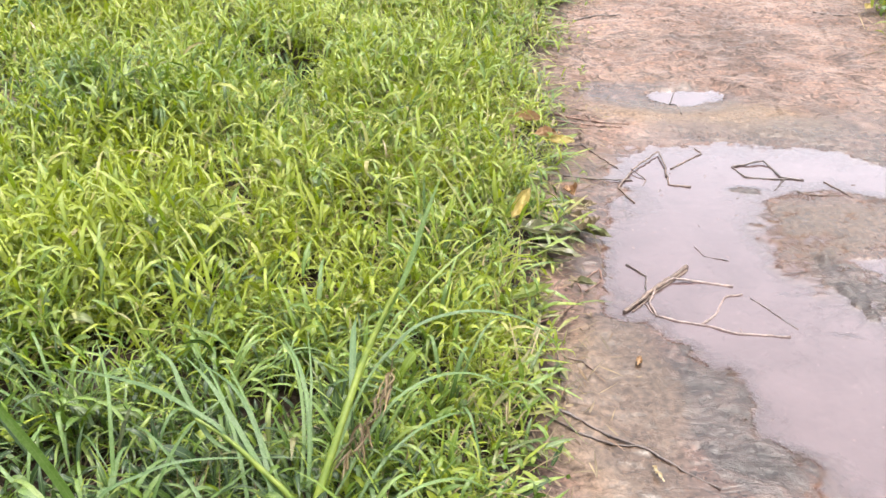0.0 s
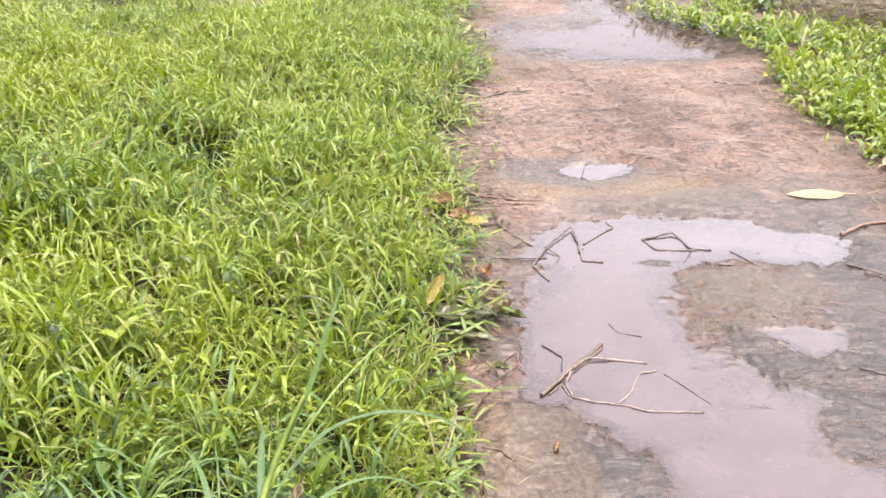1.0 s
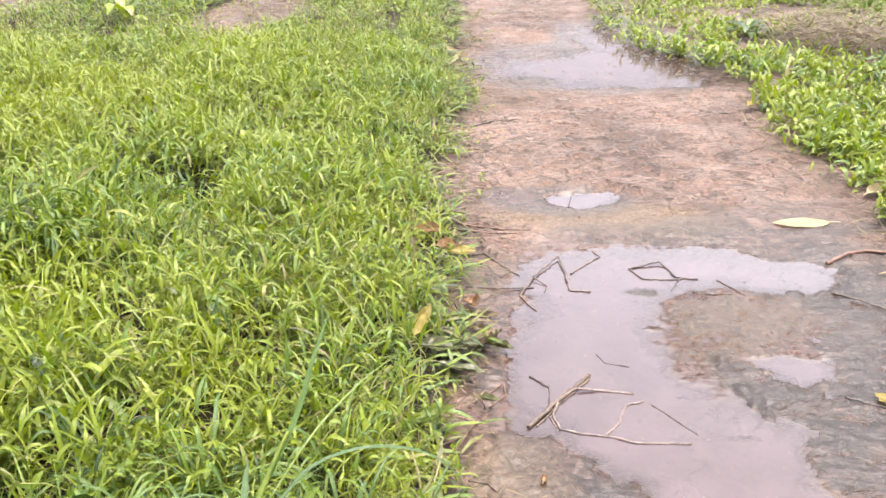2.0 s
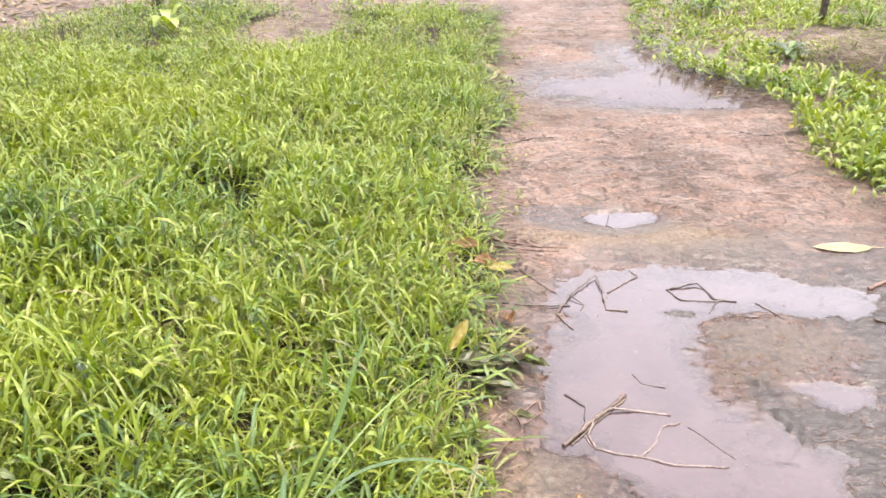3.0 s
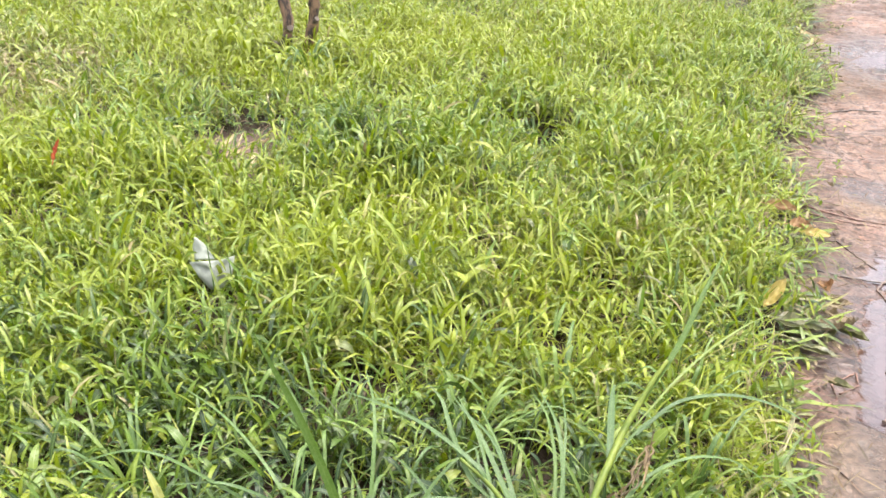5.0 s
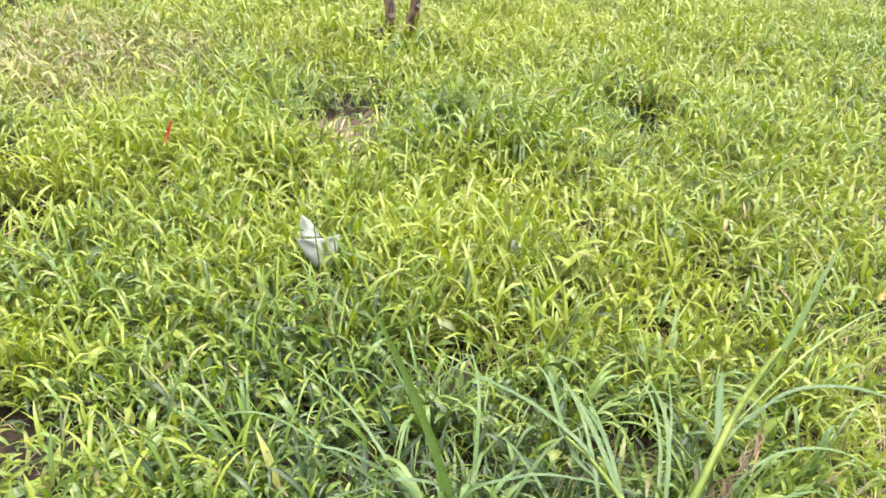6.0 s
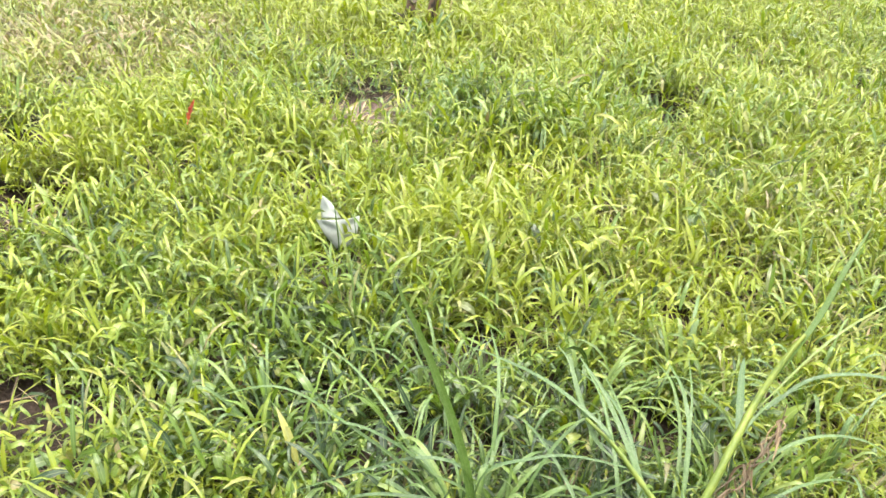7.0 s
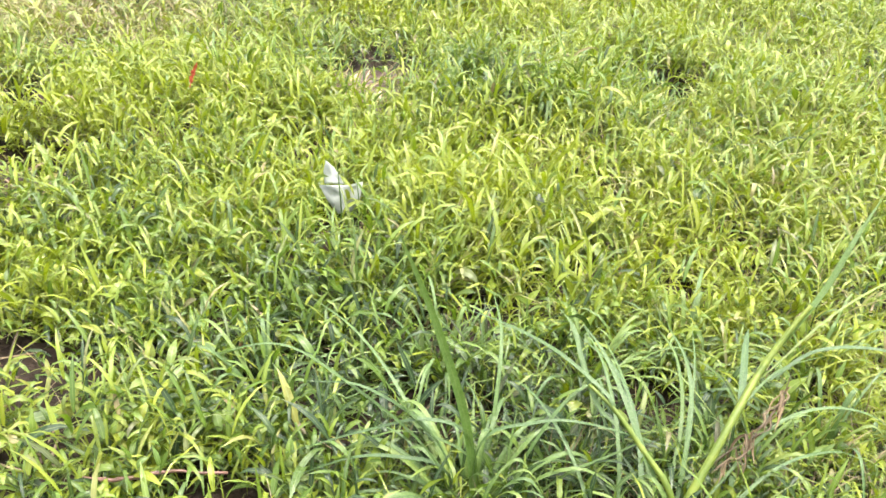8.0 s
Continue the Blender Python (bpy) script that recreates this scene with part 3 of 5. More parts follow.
# ---------------------------------------------------------------- grass leaves
def leaves(name, material, base, head, length, width, lean, curl, tone, dry, rows=6, fold=0.16, twist=None, belly=0.45, floor=None):
    """Many leaves in one mesh. Each rises from its base, leans by an angle and arches over; one width profile, folded on the midrib."""
    n = len(base)
    s = np.linspace(0, 1, rows)
    theta = lean[:, None] + curl[:, None] * s[None] ** 1.15
    mid = 0.5 * (theta[:, 1:] + theta[:, :-1])
    ds = length[:, None] / (rows - 1)
    along = np.concatenate([np.zeros((n, 1)), np.cumsum(np.sin(mid) * ds, 1)], 1)
    up = np.concatenate([np.zeros((n, 1)), np.cumsum(np.cos(mid) * ds, 1)], 1)
    ch, sh = np.cos(head)[:, None], np.sin(head)[:, None]
    cx, cy, cz = base[:, :1] + along * ch, base[:, 1:2] + along * sh, base[:, 2:] + up
    w = np.where(s < belly, 0.45 + 0.55 * np.sin(np.pi / 2 * s / belly), np.cos(np.pi / 2 * np.clip((s - belly) / (1 - belly), 0, 1)) ** 0.8)
    half = 0.5 * width[:, None] * w[None]
    side = np.stack([-sh + 0 * s, ch + 0 * s, 0 * theta], -1)
    norm = np.stack([-np.cos(theta) * ch, -np.cos(theta) * sh, np.sin(theta)], -1)
    if twist is not None:
        tw = twist[:, None] * s[None]
        side, norm = side * np.cos(tw)[..., None] + norm * np.sin(tw)[..., None], norm * np.cos(tw)[..., None] - side * np.sin(tw)[..., None]
    centre = np.stack([cx, cy, cz], -1)
    flat = fold is None
    left, right = centre + side * half[..., None], centre - side * half[..., None]
    if flat:
        cols = np.stack([left[:, :-1], right[:, :-1]], 2)
    else:
        ridge = centre - norm * (half * 2 * fold)[..., None]
        cols = np.stack([left[:, :-1], ridge[:, :-1], right[:, :-1]], 2)
    k = cols.shape[2]
    verts = np.concatenate([cols.reshape(n, -1, 3), centre[:, -1:]], 1)
    if floor is not None:
        verts[..., 2] = np.maximum(verts[..., 2], floor)
    per = verts.shape[1]
    quads, tris = [], []
    for r in range(rows - 2):
        for c in range(k - 1):
            quads.append((r * k + c, r * k + c + 1, (r + 1) * k + c + 1, (r + 1) * k + c))
    for c in range(k - 1):
        tris.append(((rows - 2) * k + c, (rows - 2) * k + c + 1, per - 1))
    offs = (np.arange(n) * per)[:, None]
    fq = (np.array(quads).ravel()[None] + offs).ravel()
    ft = (np.array(tris).ravel()[None] + offs).ravel()
    sizes = np.concatenate([np.full(n * len(quads), 4), np.full(n * len(tris), 3)])
    me = mesh_from(name, verts.reshape(-1, 3), np.concatenate([fq, ft]), sizes, material)
    data = np.zeros((n, per, 3), np.float32)
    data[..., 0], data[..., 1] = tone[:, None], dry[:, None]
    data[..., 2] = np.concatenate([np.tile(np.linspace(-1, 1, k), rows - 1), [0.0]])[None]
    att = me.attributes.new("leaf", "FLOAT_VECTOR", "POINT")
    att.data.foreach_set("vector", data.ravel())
    return me


def scatter(x0, x1, y0, y1, per_m2, chance):
    """Random places in a rectangle, kept with the chance given at each."""
    n = int((x1 - x0) * (y1 - y0) * per_m2)
    x, y = rng.uniform(x0, x1, n), rng.uniform(y0, y1, n)
    ok = rng.random(n) < chance(x, y)
    return x[ok], y[ok]


def bare(x, y):
    """Where the lawn is worn through to earth and straw."""
    b = blob(x, y, -1.60, 2.09, 0.22, 0.15, 20) + 0.9 * blob(x, y, -1.52, 1.97, 0.13, 0.12) + blob(x, y, -2.0, 1.08, 0.22, 0.16) + 0.8 * blob(x, y, -1.47, 0.62, 0.08, 0.06)
    b = b + 0.8 * hollows(x, y)
    b = b + 1.3 * blob(x, y, -1.08, 4.85, 0.28, 0.48, -10) + 0.8 * blob(x, y, -1.25, 5.45, 0.3, 0.2) + 0.9 * blob(x, y, -1.16, 1.25, 0.08, 0.11, 60)
    return np.clip(b * 1.3, 0, 1)


def lawn_reach(x, y):
    """1 where the lawn grows, fading out past its far margin."""
    far = 5.5 - 1.35 * smooth(-1.9, -2.9, x) + 0.35 * (fbm(x * 1.7, y * 1.7, 2) - 0.5)
    ragged = fbm(x * 0.9 + 5, y * 0.9, 4)
    return smooth(0.15, -0.1, y - far) * smooth(0.0, 2.2, 8.3 + x - 2.2 * ragged) * smooth(0.0, 2.2, 4.8 + y - 2.2 * ragged)


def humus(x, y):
    """Dark earth under the living lawn with gap shade in its colour, none where it is worn or open."""
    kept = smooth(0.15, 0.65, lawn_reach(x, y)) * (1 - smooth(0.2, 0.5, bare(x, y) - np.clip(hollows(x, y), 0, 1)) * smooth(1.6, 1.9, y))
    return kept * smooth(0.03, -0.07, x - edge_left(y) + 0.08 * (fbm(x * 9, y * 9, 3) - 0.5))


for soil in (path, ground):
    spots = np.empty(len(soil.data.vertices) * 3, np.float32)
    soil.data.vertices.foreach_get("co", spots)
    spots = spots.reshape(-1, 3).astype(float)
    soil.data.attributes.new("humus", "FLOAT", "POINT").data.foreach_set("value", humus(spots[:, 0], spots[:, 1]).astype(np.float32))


def in_sight(x, y):
    a = np.degrees(np.arctan2(-(x + 0.1), y + 0.25))
    return smooth(64, 60, a) * smooth(0.30, 0.40, y)


def left_chance(x, y):
    edge = smooth(0.0, -0.08, x - edge_left(y)) * (1 - 0.75 * smooth(0.0, 0.5, blob(x, y, -1.12, 1.20, 0.10, 0.05, -52)))
    patch = (0.55 + 0.75 * fbm(x * 3.1, y * 3.1, 3)) * (0.02 + 1.15 * smooth(0.38, 0.50, fbm(x * 15, y * 15, 2)))
    return np.clip(patch, 0, 1) * edge * (1 - 0.97 * bare(x, y)) * lawn_reach(x, y)


def shoots(x, y, per, size, spread):
    """Places, headings and leans of the leaves of grass shoots: each shoot carries several, one above another, to all sides."""
    n = len(x)
    turn = rng.uniform(0, 2 * np.pi, n)
    k = np.tile(np.arange(per), n)
    i = np.repeat(np.arange(n), per)
    head = turn[i] + k * 2.4 + rng.normal(0, 0.35, n * per)
    lift = size[i] * (0.020 + 0.018 * k) * rng.uniform(0.6, 1.3, n * per)
    tilt = rng.normal(0, 0.010, (n, 2))[i] * (k[:, None] + 0.5)
    bx, by = x[i] + tilt[:, 0], y[i] + tilt[:, 1]
    base = np.stack([bx, by, ground_z(bx, by) + lift], 1)
    stance = rng.uniform(0.55, 1.15, n)[i]
    lean = np.abs(rng.normal(spread, 0.28, n * per)) * (1.15 - 0.18 * k) * stance
    return i, k, base, head, lean


def lawn(name, label, where, per_m2, chance, per=5, rows=6, fold=0.12, long=(0.026, 0.055), wide=(0.0038, 0.0088), spread=0.78, tint=0.0, drift=0.0, bright=0.06, belly=0.38, arch=0.66, parched=0.0):
    x, y = scatter(*where, per_m2, chance)
    vigour = 0.5 + 0.55 * fbm(x * 2.3 + 4, y * 2.3, 3) + 0.55 * fbm(x * 9, y * 9 + 5, 2)
    vigour = vigour - 0.18 * blob(x, y, -0.42, 0.80, 0.45, 0.38) + 0.35 * blob(x, y, -1.0, 2.05, 0.3, 0.18) + 0.25 * blob(x, y, -0.85, 1.2, 0.45, 0.3)
    vigour = vigour * (1 - 0.5 * smooth(-0.22, -0.02, x - edge_left(y))) * (1 - 0.4 * smooth(3.6, 4.6, y))
    i, k, base, head, lean = shoots(x, y, per, vigour, spread)
    n = len(i)
    length = (long[0] * 0.8 + (long[1] * 1.35 - long[0] * 0.8) * rng.random(n) ** 1.9) * vigour[i] * (0.85 + 0.1 * k)
    width = rng.uniform(*wide, n) * (0.75 + 0.3 * vigour[i])
    curl = rng.gamma(2.2, arch, n) + 0.2
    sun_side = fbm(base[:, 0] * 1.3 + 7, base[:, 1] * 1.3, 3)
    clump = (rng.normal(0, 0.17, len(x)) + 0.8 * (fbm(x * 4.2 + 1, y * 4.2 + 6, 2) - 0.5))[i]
    # leaves lower on the shoot get darker tones, shade inside the sward painted in
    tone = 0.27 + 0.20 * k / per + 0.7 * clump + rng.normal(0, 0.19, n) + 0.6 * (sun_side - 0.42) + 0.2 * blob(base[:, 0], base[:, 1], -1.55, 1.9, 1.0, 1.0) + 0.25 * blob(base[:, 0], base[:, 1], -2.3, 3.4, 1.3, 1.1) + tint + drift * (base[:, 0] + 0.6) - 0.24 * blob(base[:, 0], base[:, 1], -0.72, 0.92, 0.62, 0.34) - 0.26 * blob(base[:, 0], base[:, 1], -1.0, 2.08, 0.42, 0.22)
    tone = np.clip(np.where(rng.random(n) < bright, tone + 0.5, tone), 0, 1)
    dry = np.clip(rng.normal(-0.24, 0.2, n) + 1.25 * blob(base[:, 0], base[:, 1], -2.95, 2.15, 0.75, 0.6) * rng.random(n) + (rng.random(n) < 0.03) * rng.uniform(0.4, 0.95, n) + (0.25 + parched) * blob(base[:, 0], base[:, 1], -0.42, 1.75, 0.5, 0.6) * rng.random(n), 0, 1)
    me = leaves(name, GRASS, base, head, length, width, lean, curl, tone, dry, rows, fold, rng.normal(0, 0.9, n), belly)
    return tagged(new(name, me), label, "grass", kind="stuff")


near_part = lambda x, y: smooth(2.75, 2.65, np.hypot(x, y))
far_part = lambda x, y: 1 - near_part(x, y)
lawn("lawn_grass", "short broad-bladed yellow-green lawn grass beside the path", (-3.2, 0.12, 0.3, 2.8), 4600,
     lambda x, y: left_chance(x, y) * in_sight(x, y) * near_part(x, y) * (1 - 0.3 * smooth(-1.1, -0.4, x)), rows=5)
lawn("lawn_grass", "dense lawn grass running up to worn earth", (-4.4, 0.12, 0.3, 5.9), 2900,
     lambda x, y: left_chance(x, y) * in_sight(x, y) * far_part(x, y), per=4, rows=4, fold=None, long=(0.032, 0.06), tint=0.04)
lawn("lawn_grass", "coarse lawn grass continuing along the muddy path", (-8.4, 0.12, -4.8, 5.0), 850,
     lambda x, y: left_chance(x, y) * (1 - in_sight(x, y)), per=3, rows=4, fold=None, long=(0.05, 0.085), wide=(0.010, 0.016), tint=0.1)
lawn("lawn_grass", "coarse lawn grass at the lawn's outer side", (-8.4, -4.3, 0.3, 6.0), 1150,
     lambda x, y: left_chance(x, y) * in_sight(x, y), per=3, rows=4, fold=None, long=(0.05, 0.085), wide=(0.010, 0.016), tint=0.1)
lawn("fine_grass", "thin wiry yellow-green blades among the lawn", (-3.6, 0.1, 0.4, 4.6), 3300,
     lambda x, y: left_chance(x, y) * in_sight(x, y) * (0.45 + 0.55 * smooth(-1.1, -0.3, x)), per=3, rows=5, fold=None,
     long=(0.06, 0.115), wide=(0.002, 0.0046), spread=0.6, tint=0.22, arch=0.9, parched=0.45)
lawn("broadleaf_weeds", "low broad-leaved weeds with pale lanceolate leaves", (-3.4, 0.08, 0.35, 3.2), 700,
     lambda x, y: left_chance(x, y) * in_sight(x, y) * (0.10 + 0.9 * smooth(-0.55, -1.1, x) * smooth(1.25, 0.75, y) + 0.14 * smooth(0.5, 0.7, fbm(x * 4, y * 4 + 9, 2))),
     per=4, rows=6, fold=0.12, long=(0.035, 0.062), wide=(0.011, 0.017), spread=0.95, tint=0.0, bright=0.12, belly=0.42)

# long single blades that stand above the lawn
x, y = scatter(-3.4, -0.02, 0.4, 4.2, 45, lambda x, y: left_chance(x, y) * in_sight(x, y))
n = len(x)
me = leaves("long_blades", GRASS, np.stack([x, y, ground_z(x, y)], 1), rng.uniform(0, 6.28, n), rng.uniform(0.08, 0.14, n), rng.uniform(0.007, 0.012, n),
            rng.uniform(0.0, 0.4, n), rng.uniform(0.1, 1.3, n), np.clip(rng.normal(0.7, 0.3, n), 0, 1), np.clip(rng.normal(-0.2, 0.3, n), 0, 0.8), 7, 0.16, rng.normal(0, 0.8, n))
tagged(new("long_blades", me), "taller lime-green blades standing above the lawn", "grass", kind="stuff")

# fine tan seed stems and threads of dead leaf standing in the lawn
x, y = scatter(-3.8, -0.02, 0.4, 4.8, 2300, lambda x, y: left_chance(x, y) * in_sight(x, y) * np.clip(0.12 + 0.3 * smooth(2.2, 3.2, y) + 0.75 * smooth(0.38, 0.62, fbm(x * 3 + 2, y * 3, 3)) * (0.35 + 0.65 * smooth(-0.9, -0.35, x)) + blob(x, y, -2.85, 2.1, 0.9, 0.7), 0, 1))
n = len(x)
me = leaves("seed_stems", STRAW, np.stack([x, y, ground_z(x, y) + 0.01], 1), rng.uniform(0, 6.28, n), rng.uniform(0.07, 0.14, n), rng.uniform(0.0014, 0.003, n),
            np.abs(rng.normal(0.4, 0.35, n)), rng.gamma(2.0, 0.5, n), np.clip(rng.normal(0.72, 0.28, n), 0, 1), np.zeros(n), 6, None, None, 0.3)
tagged(new("seed_stems", me), "fine tan seed stems and dry threads in the lawn", "dead grass", kind="stuff")

# broader lime-coloured leaves standing among the fine ones
x, y = scatter(-3.4, -0.25, 0.5, 4.2, 75, lambda x, y: left_chance(x, y) * in_sight(x, y) * np.clip(0.18 + 0.9 * smooth(-0.9, -1.6, x) + blob(x, y, -0.35, 0.75, 0.3, 0.3), 0, 1))
n = len(x)
me = leaves("broad_leaves", GRASS, np.stack([x, y, ground_z(x, y) + 0.03], 1), rng.uniform(0, 6.28, n), rng.uniform(0.05, 0.095, n), rng.uniform(0.010, 0.017, n),
            np.abs(rng.normal(0.55, 0.3, n)), rng.normal(0.6, 0.35, n), np.clip(rng.normal(0.92, 0.15, n), 0, 1), np.clip(rng.normal(-0.05, 0.12, n), 0, 1), 7, 0.14, rng.normal(0, 0.6, n), 0.4)
tagged(new("broad_leaves", me), "broad lime-green leaves scattered through the lawn", "grass", kind="stuff")

# thin seed stalks, darker than the leaves
x, y = scatter(-3.4, -0.05, 0.5, 4.5, 190, lambda x, y: left_chance(x, y) * in_sight(x, y) * (0.35 + 0.65 * blob(x, y, -1.1, 1.4, 0.6, 0.4)))
n = len(x)
me = leaves("grass_stalks", GRASS, np.stack([x, y, ground_z(x, y)], 1), rng.uniform(0, 6.28, n), rng.uniform(0.09, 0.17, n), rng.uniform(0.0022, 0.0036, n),
            np.abs(rng.normal(0.12, 0.1, n)), rng.normal(0.1, 0.15, n), np.clip(rng.normal(-0.1, 0.12, n), 0, 1), np.clip(rng.normal(0.0, 0.12, n), 0, 1), 5, 0.4, None, 0.2)
tagged(new("grass_stalks", me), "thin dark upright stalks rising through the lawn", "grass", kind="stuff")

# dead straw lying in the lawn and on the worn spots
def straw(name, label, where, per_m2, chance, long=(0.04, 0.11), wide=(0.002, 0.006), lift=0.03, tone=0.5):
    x, y = scatter(*where, per_m2, chance)
    n = len(x)
    z = ground_z(x, y)
    base = np.stack([x, y, z + 0.004 + rng.uniform(0, lift, n)], 1)
    me = leaves(name, STRAW, base, rng.uniform(0, 6.28, n), rng.uniform(*long, n), rng.uniform(*wide, n), rng.normal(1.45, 0.16, n), rng.normal(0.1, 0.3, n),
                np.clip(rng.normal(tone, 0.25, n), 0, 1), np.clip(rng.normal(0.1, 0.3, n), 0, 1), 5, None, rng.normal(0, 0.8, n), 0.4, np.repeat((z + 0.003)[:, None], 9, 1))
    return tagged(new(name, me), label, "dead grass", kind="stuff")


straw("dead_straw", "dead tan straw lying between the grass shoots", (-3.6, 0.05, 0.35, 4.6), 480, lambda x, y: in_sight(x, y) * smooth(0.05, -0.03, x - edge_left(y)) * (0.5 + 0.5 * bare(x, y)) * lawn_reach(x, y))
straw("dead_straw", "dry straw over the worn patch of earth", (-2.2, -0.4, 1.9, 5.7), 900, lambda x, y: smooth(0.15, 0.6, bare(x, y)) * 0.6 * (1 - np.clip(2 * hollows(x, y), 0, 1)), lift=0.012)
straw("dead_straw", "bleached standing straw in the dry part of the lawn", (-4.0, -2.0, 1.2, 3.0), 2000, lambda x, y: smooth(0.05, 0.6, blob(x, y, -2.95, 2.15, 0.75, 0.6)) * (0.3 + 0.7 * smooth(0.4, 0.6, fbm(x * 5, y * 5, 2))), (0.05, 0.12), (0.002, 0.006), 0.075, 0.75)
straw("leaf_litter", "pale dead leaves strewn on bare earth behind the shrub", (-5.5, -1.6, 4.2, 7.0), 260, lambda x, y: 1 - lawn_reach(x, y), (0.04, 0.09), (0.012, 0.03), 0.015, 0.6)
straw("edge_litter", "brown grass litter along the path's edge", (-0.16, 0.20, 0.8, 5.6), 3800, lambda x, y: np.exp(-(((x - edge_left(y) - 0.01) / 0.065) ** 2)) * (0.25 + 0.75 * vnoise(y * 5, y * 0)), (0.012, 0.055), (0.0015, 0.006), 0.022, 0.15)

straw("bank_litter", "short brown stalks and bits strewn over the path's grassy side", (0.0, 0.32, 1.45, 5.2), 620, lambda x, y: np.exp(-(((x - edge_left(y) - 0.075) / 0.07) ** 2)) * (0.15 + 0.85 * smooth(0.35, 0.65, fbm(x * 6, y * 5 + 4, 2))) * (ground_z(x, y) > WATER_Z), (0.02, 0.08), (0.0014, 0.0045), 0.004, 0.1)

# flattened leaves that trail from the lawn over the path
y = rng.uniform(0.7, 5.4, 900)
x = edge_left(y) + rng.normal(-0.05, 0.03, 900)
me = leaves("trailing_leaves", GRASS, np.stack([x, y, ground_z(x, y) + rng.uniform(0.01, 0.04, 900)], 1), rng.normal(0.1, 0.9, 900), rng.uniform(0.04, 0.10, 900), rng.uniform(0.005, 0.011, 900),
            rng.normal(1.35, 0.2, 900), rng.normal(0.5, 0.25, 900), np.clip(rng.normal(0.25, 0.25, 900), 0, 1), np.clip(rng.normal(0.08, 0.3, 900), 0, 1), 6, 0.14, rng.normal(0, 0.5, 900), 0.45,
            np.repeat((np.maximum(ground_z(x, y), 0) + 0.004)[:, None], 16, 1))
tagged(new("trailing_leaves", me), "limp grass leaves trailing over the path's edge", "grass", kind="stuff")


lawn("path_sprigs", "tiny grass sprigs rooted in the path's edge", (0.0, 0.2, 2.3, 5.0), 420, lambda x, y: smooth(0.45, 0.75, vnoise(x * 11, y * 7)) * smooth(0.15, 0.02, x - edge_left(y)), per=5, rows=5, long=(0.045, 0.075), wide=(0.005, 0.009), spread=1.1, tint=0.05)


# verge across the path
def right_chance(x, y):
    worn = blob(x, y, 1.85, 4.25, 0.46, 0.36, 8) * 1.8 + 1.2 * blob(x, y, 1.68, 4.92, 0.42, 0.20, 12) + blob(x, y, 1.00, 5.18, 0.12, 0.12) + blob(x, y, 1.38, 5.45, 0.18, 0.12)
    return (1 + 0.8 * smooth(0.3, 0.1, x - edge_right(y)) * smooth(3.2, 2.8, y)) * smooth(-0.03, 0.05, x - edge_right(y)) * np.clip(0.5 + 0.8 * fbm(x * 3.3, y * 3.3, 3), 0, 1) * (0.04 + smooth(0.36, 0.54, fbm(x * 9 + 2, y * 9, 2))) * (1 - 0.92 * np.clip(worn, 0, 1))


def verge_fade(x, y):
    """The weeds thin out away from the path."""
    ragged = fbm(x * 1.1 + 9, y * 1.1, 4)
    return smooth(0.0, 1.8, 5.2 - x - 2.6 * ragged) * smooth(0.0, 1.5, 7.9 - y - 2.0 * ragged) * smooth(0.0, 1.8, y + 5.0 - 2.0 * ragged)


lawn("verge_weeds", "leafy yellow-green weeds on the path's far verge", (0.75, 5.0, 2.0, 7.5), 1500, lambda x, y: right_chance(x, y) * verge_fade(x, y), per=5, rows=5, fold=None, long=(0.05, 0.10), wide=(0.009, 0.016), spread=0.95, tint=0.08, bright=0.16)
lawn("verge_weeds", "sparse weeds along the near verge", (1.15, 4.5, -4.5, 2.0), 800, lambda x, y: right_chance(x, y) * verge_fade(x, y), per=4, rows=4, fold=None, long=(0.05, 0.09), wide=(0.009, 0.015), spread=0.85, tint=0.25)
straw("dry_grass_heap", "heap of cut brown dry grass on the verge", (1.3, 2.5, 3.7, 4.8), 6500, lambda x, y: smooth(0.1, 0.6, blob(x, y, 1.88, 4.25, 0.40, 0.32, 8)), (0.05, 0.14), (0.002, 0.005), 0.13, 0.35)
straw("edge_litter", "twiggy brown litter along the far verge", (0.7, 1.5, 1.8, 5.6), 1900, lambda x, y: np.exp(-(((x - edge_right(y) + 0.03) / 0.06) ** 2)) * (0.25 + 0.75 * vnoise(y * 4, y * 0 + 5)), (0.03, 0.10), (0.0015, 0.006), 0.012, 0.35)


# ---------------------------------------------------------------- single things
def part(name, me, parent=None, label="", category="", group="", at=None):
    ob = new(name, me)
    if parent:
        ob.parent = parent
    if at is not None:
        ob.matrix_basis = at
    return tagged(ob, label, category, group)


def curve_points(points, per=6):
    """Catmull-Rom through the control points."""
    p = [Vector(q) for q in points]
    p = [p[0] * 2 - p[1]] + p + [p[-1] * 2 - p[-2]]
    out = []
    for a, b, c, d in zip(p, p[1:], p[2:], p[3:]):
        for k in range(per):
            t = k / per
            out.append(0.5 * ((2 * b) + (c - a) * t + (2 * a - 5 * b + 4 * c - d) * t * t + (3 * b - a - 3 * c + d) * t**3))
    return out + [p[-2]]


def kinked(points, pick, jitter):
    """Straight pieces between the control points, each broken into short lengths that wander a little."""
    p = [Vector(q) for q in points]
    out = []
    for a, b in zip(p, p[1:]):
        n = max(2, int((b - a).length / 0.011))
        for k in range(n):
            q = a.lerp(b, k / n)
            if k:
                q += Vector((pick.uniform(-1, 1), pick.uniform(-1, 1), pick.uniform(-0.5, 0.5))) * jitter
            out.append(q)
    return out + [p[-1]]


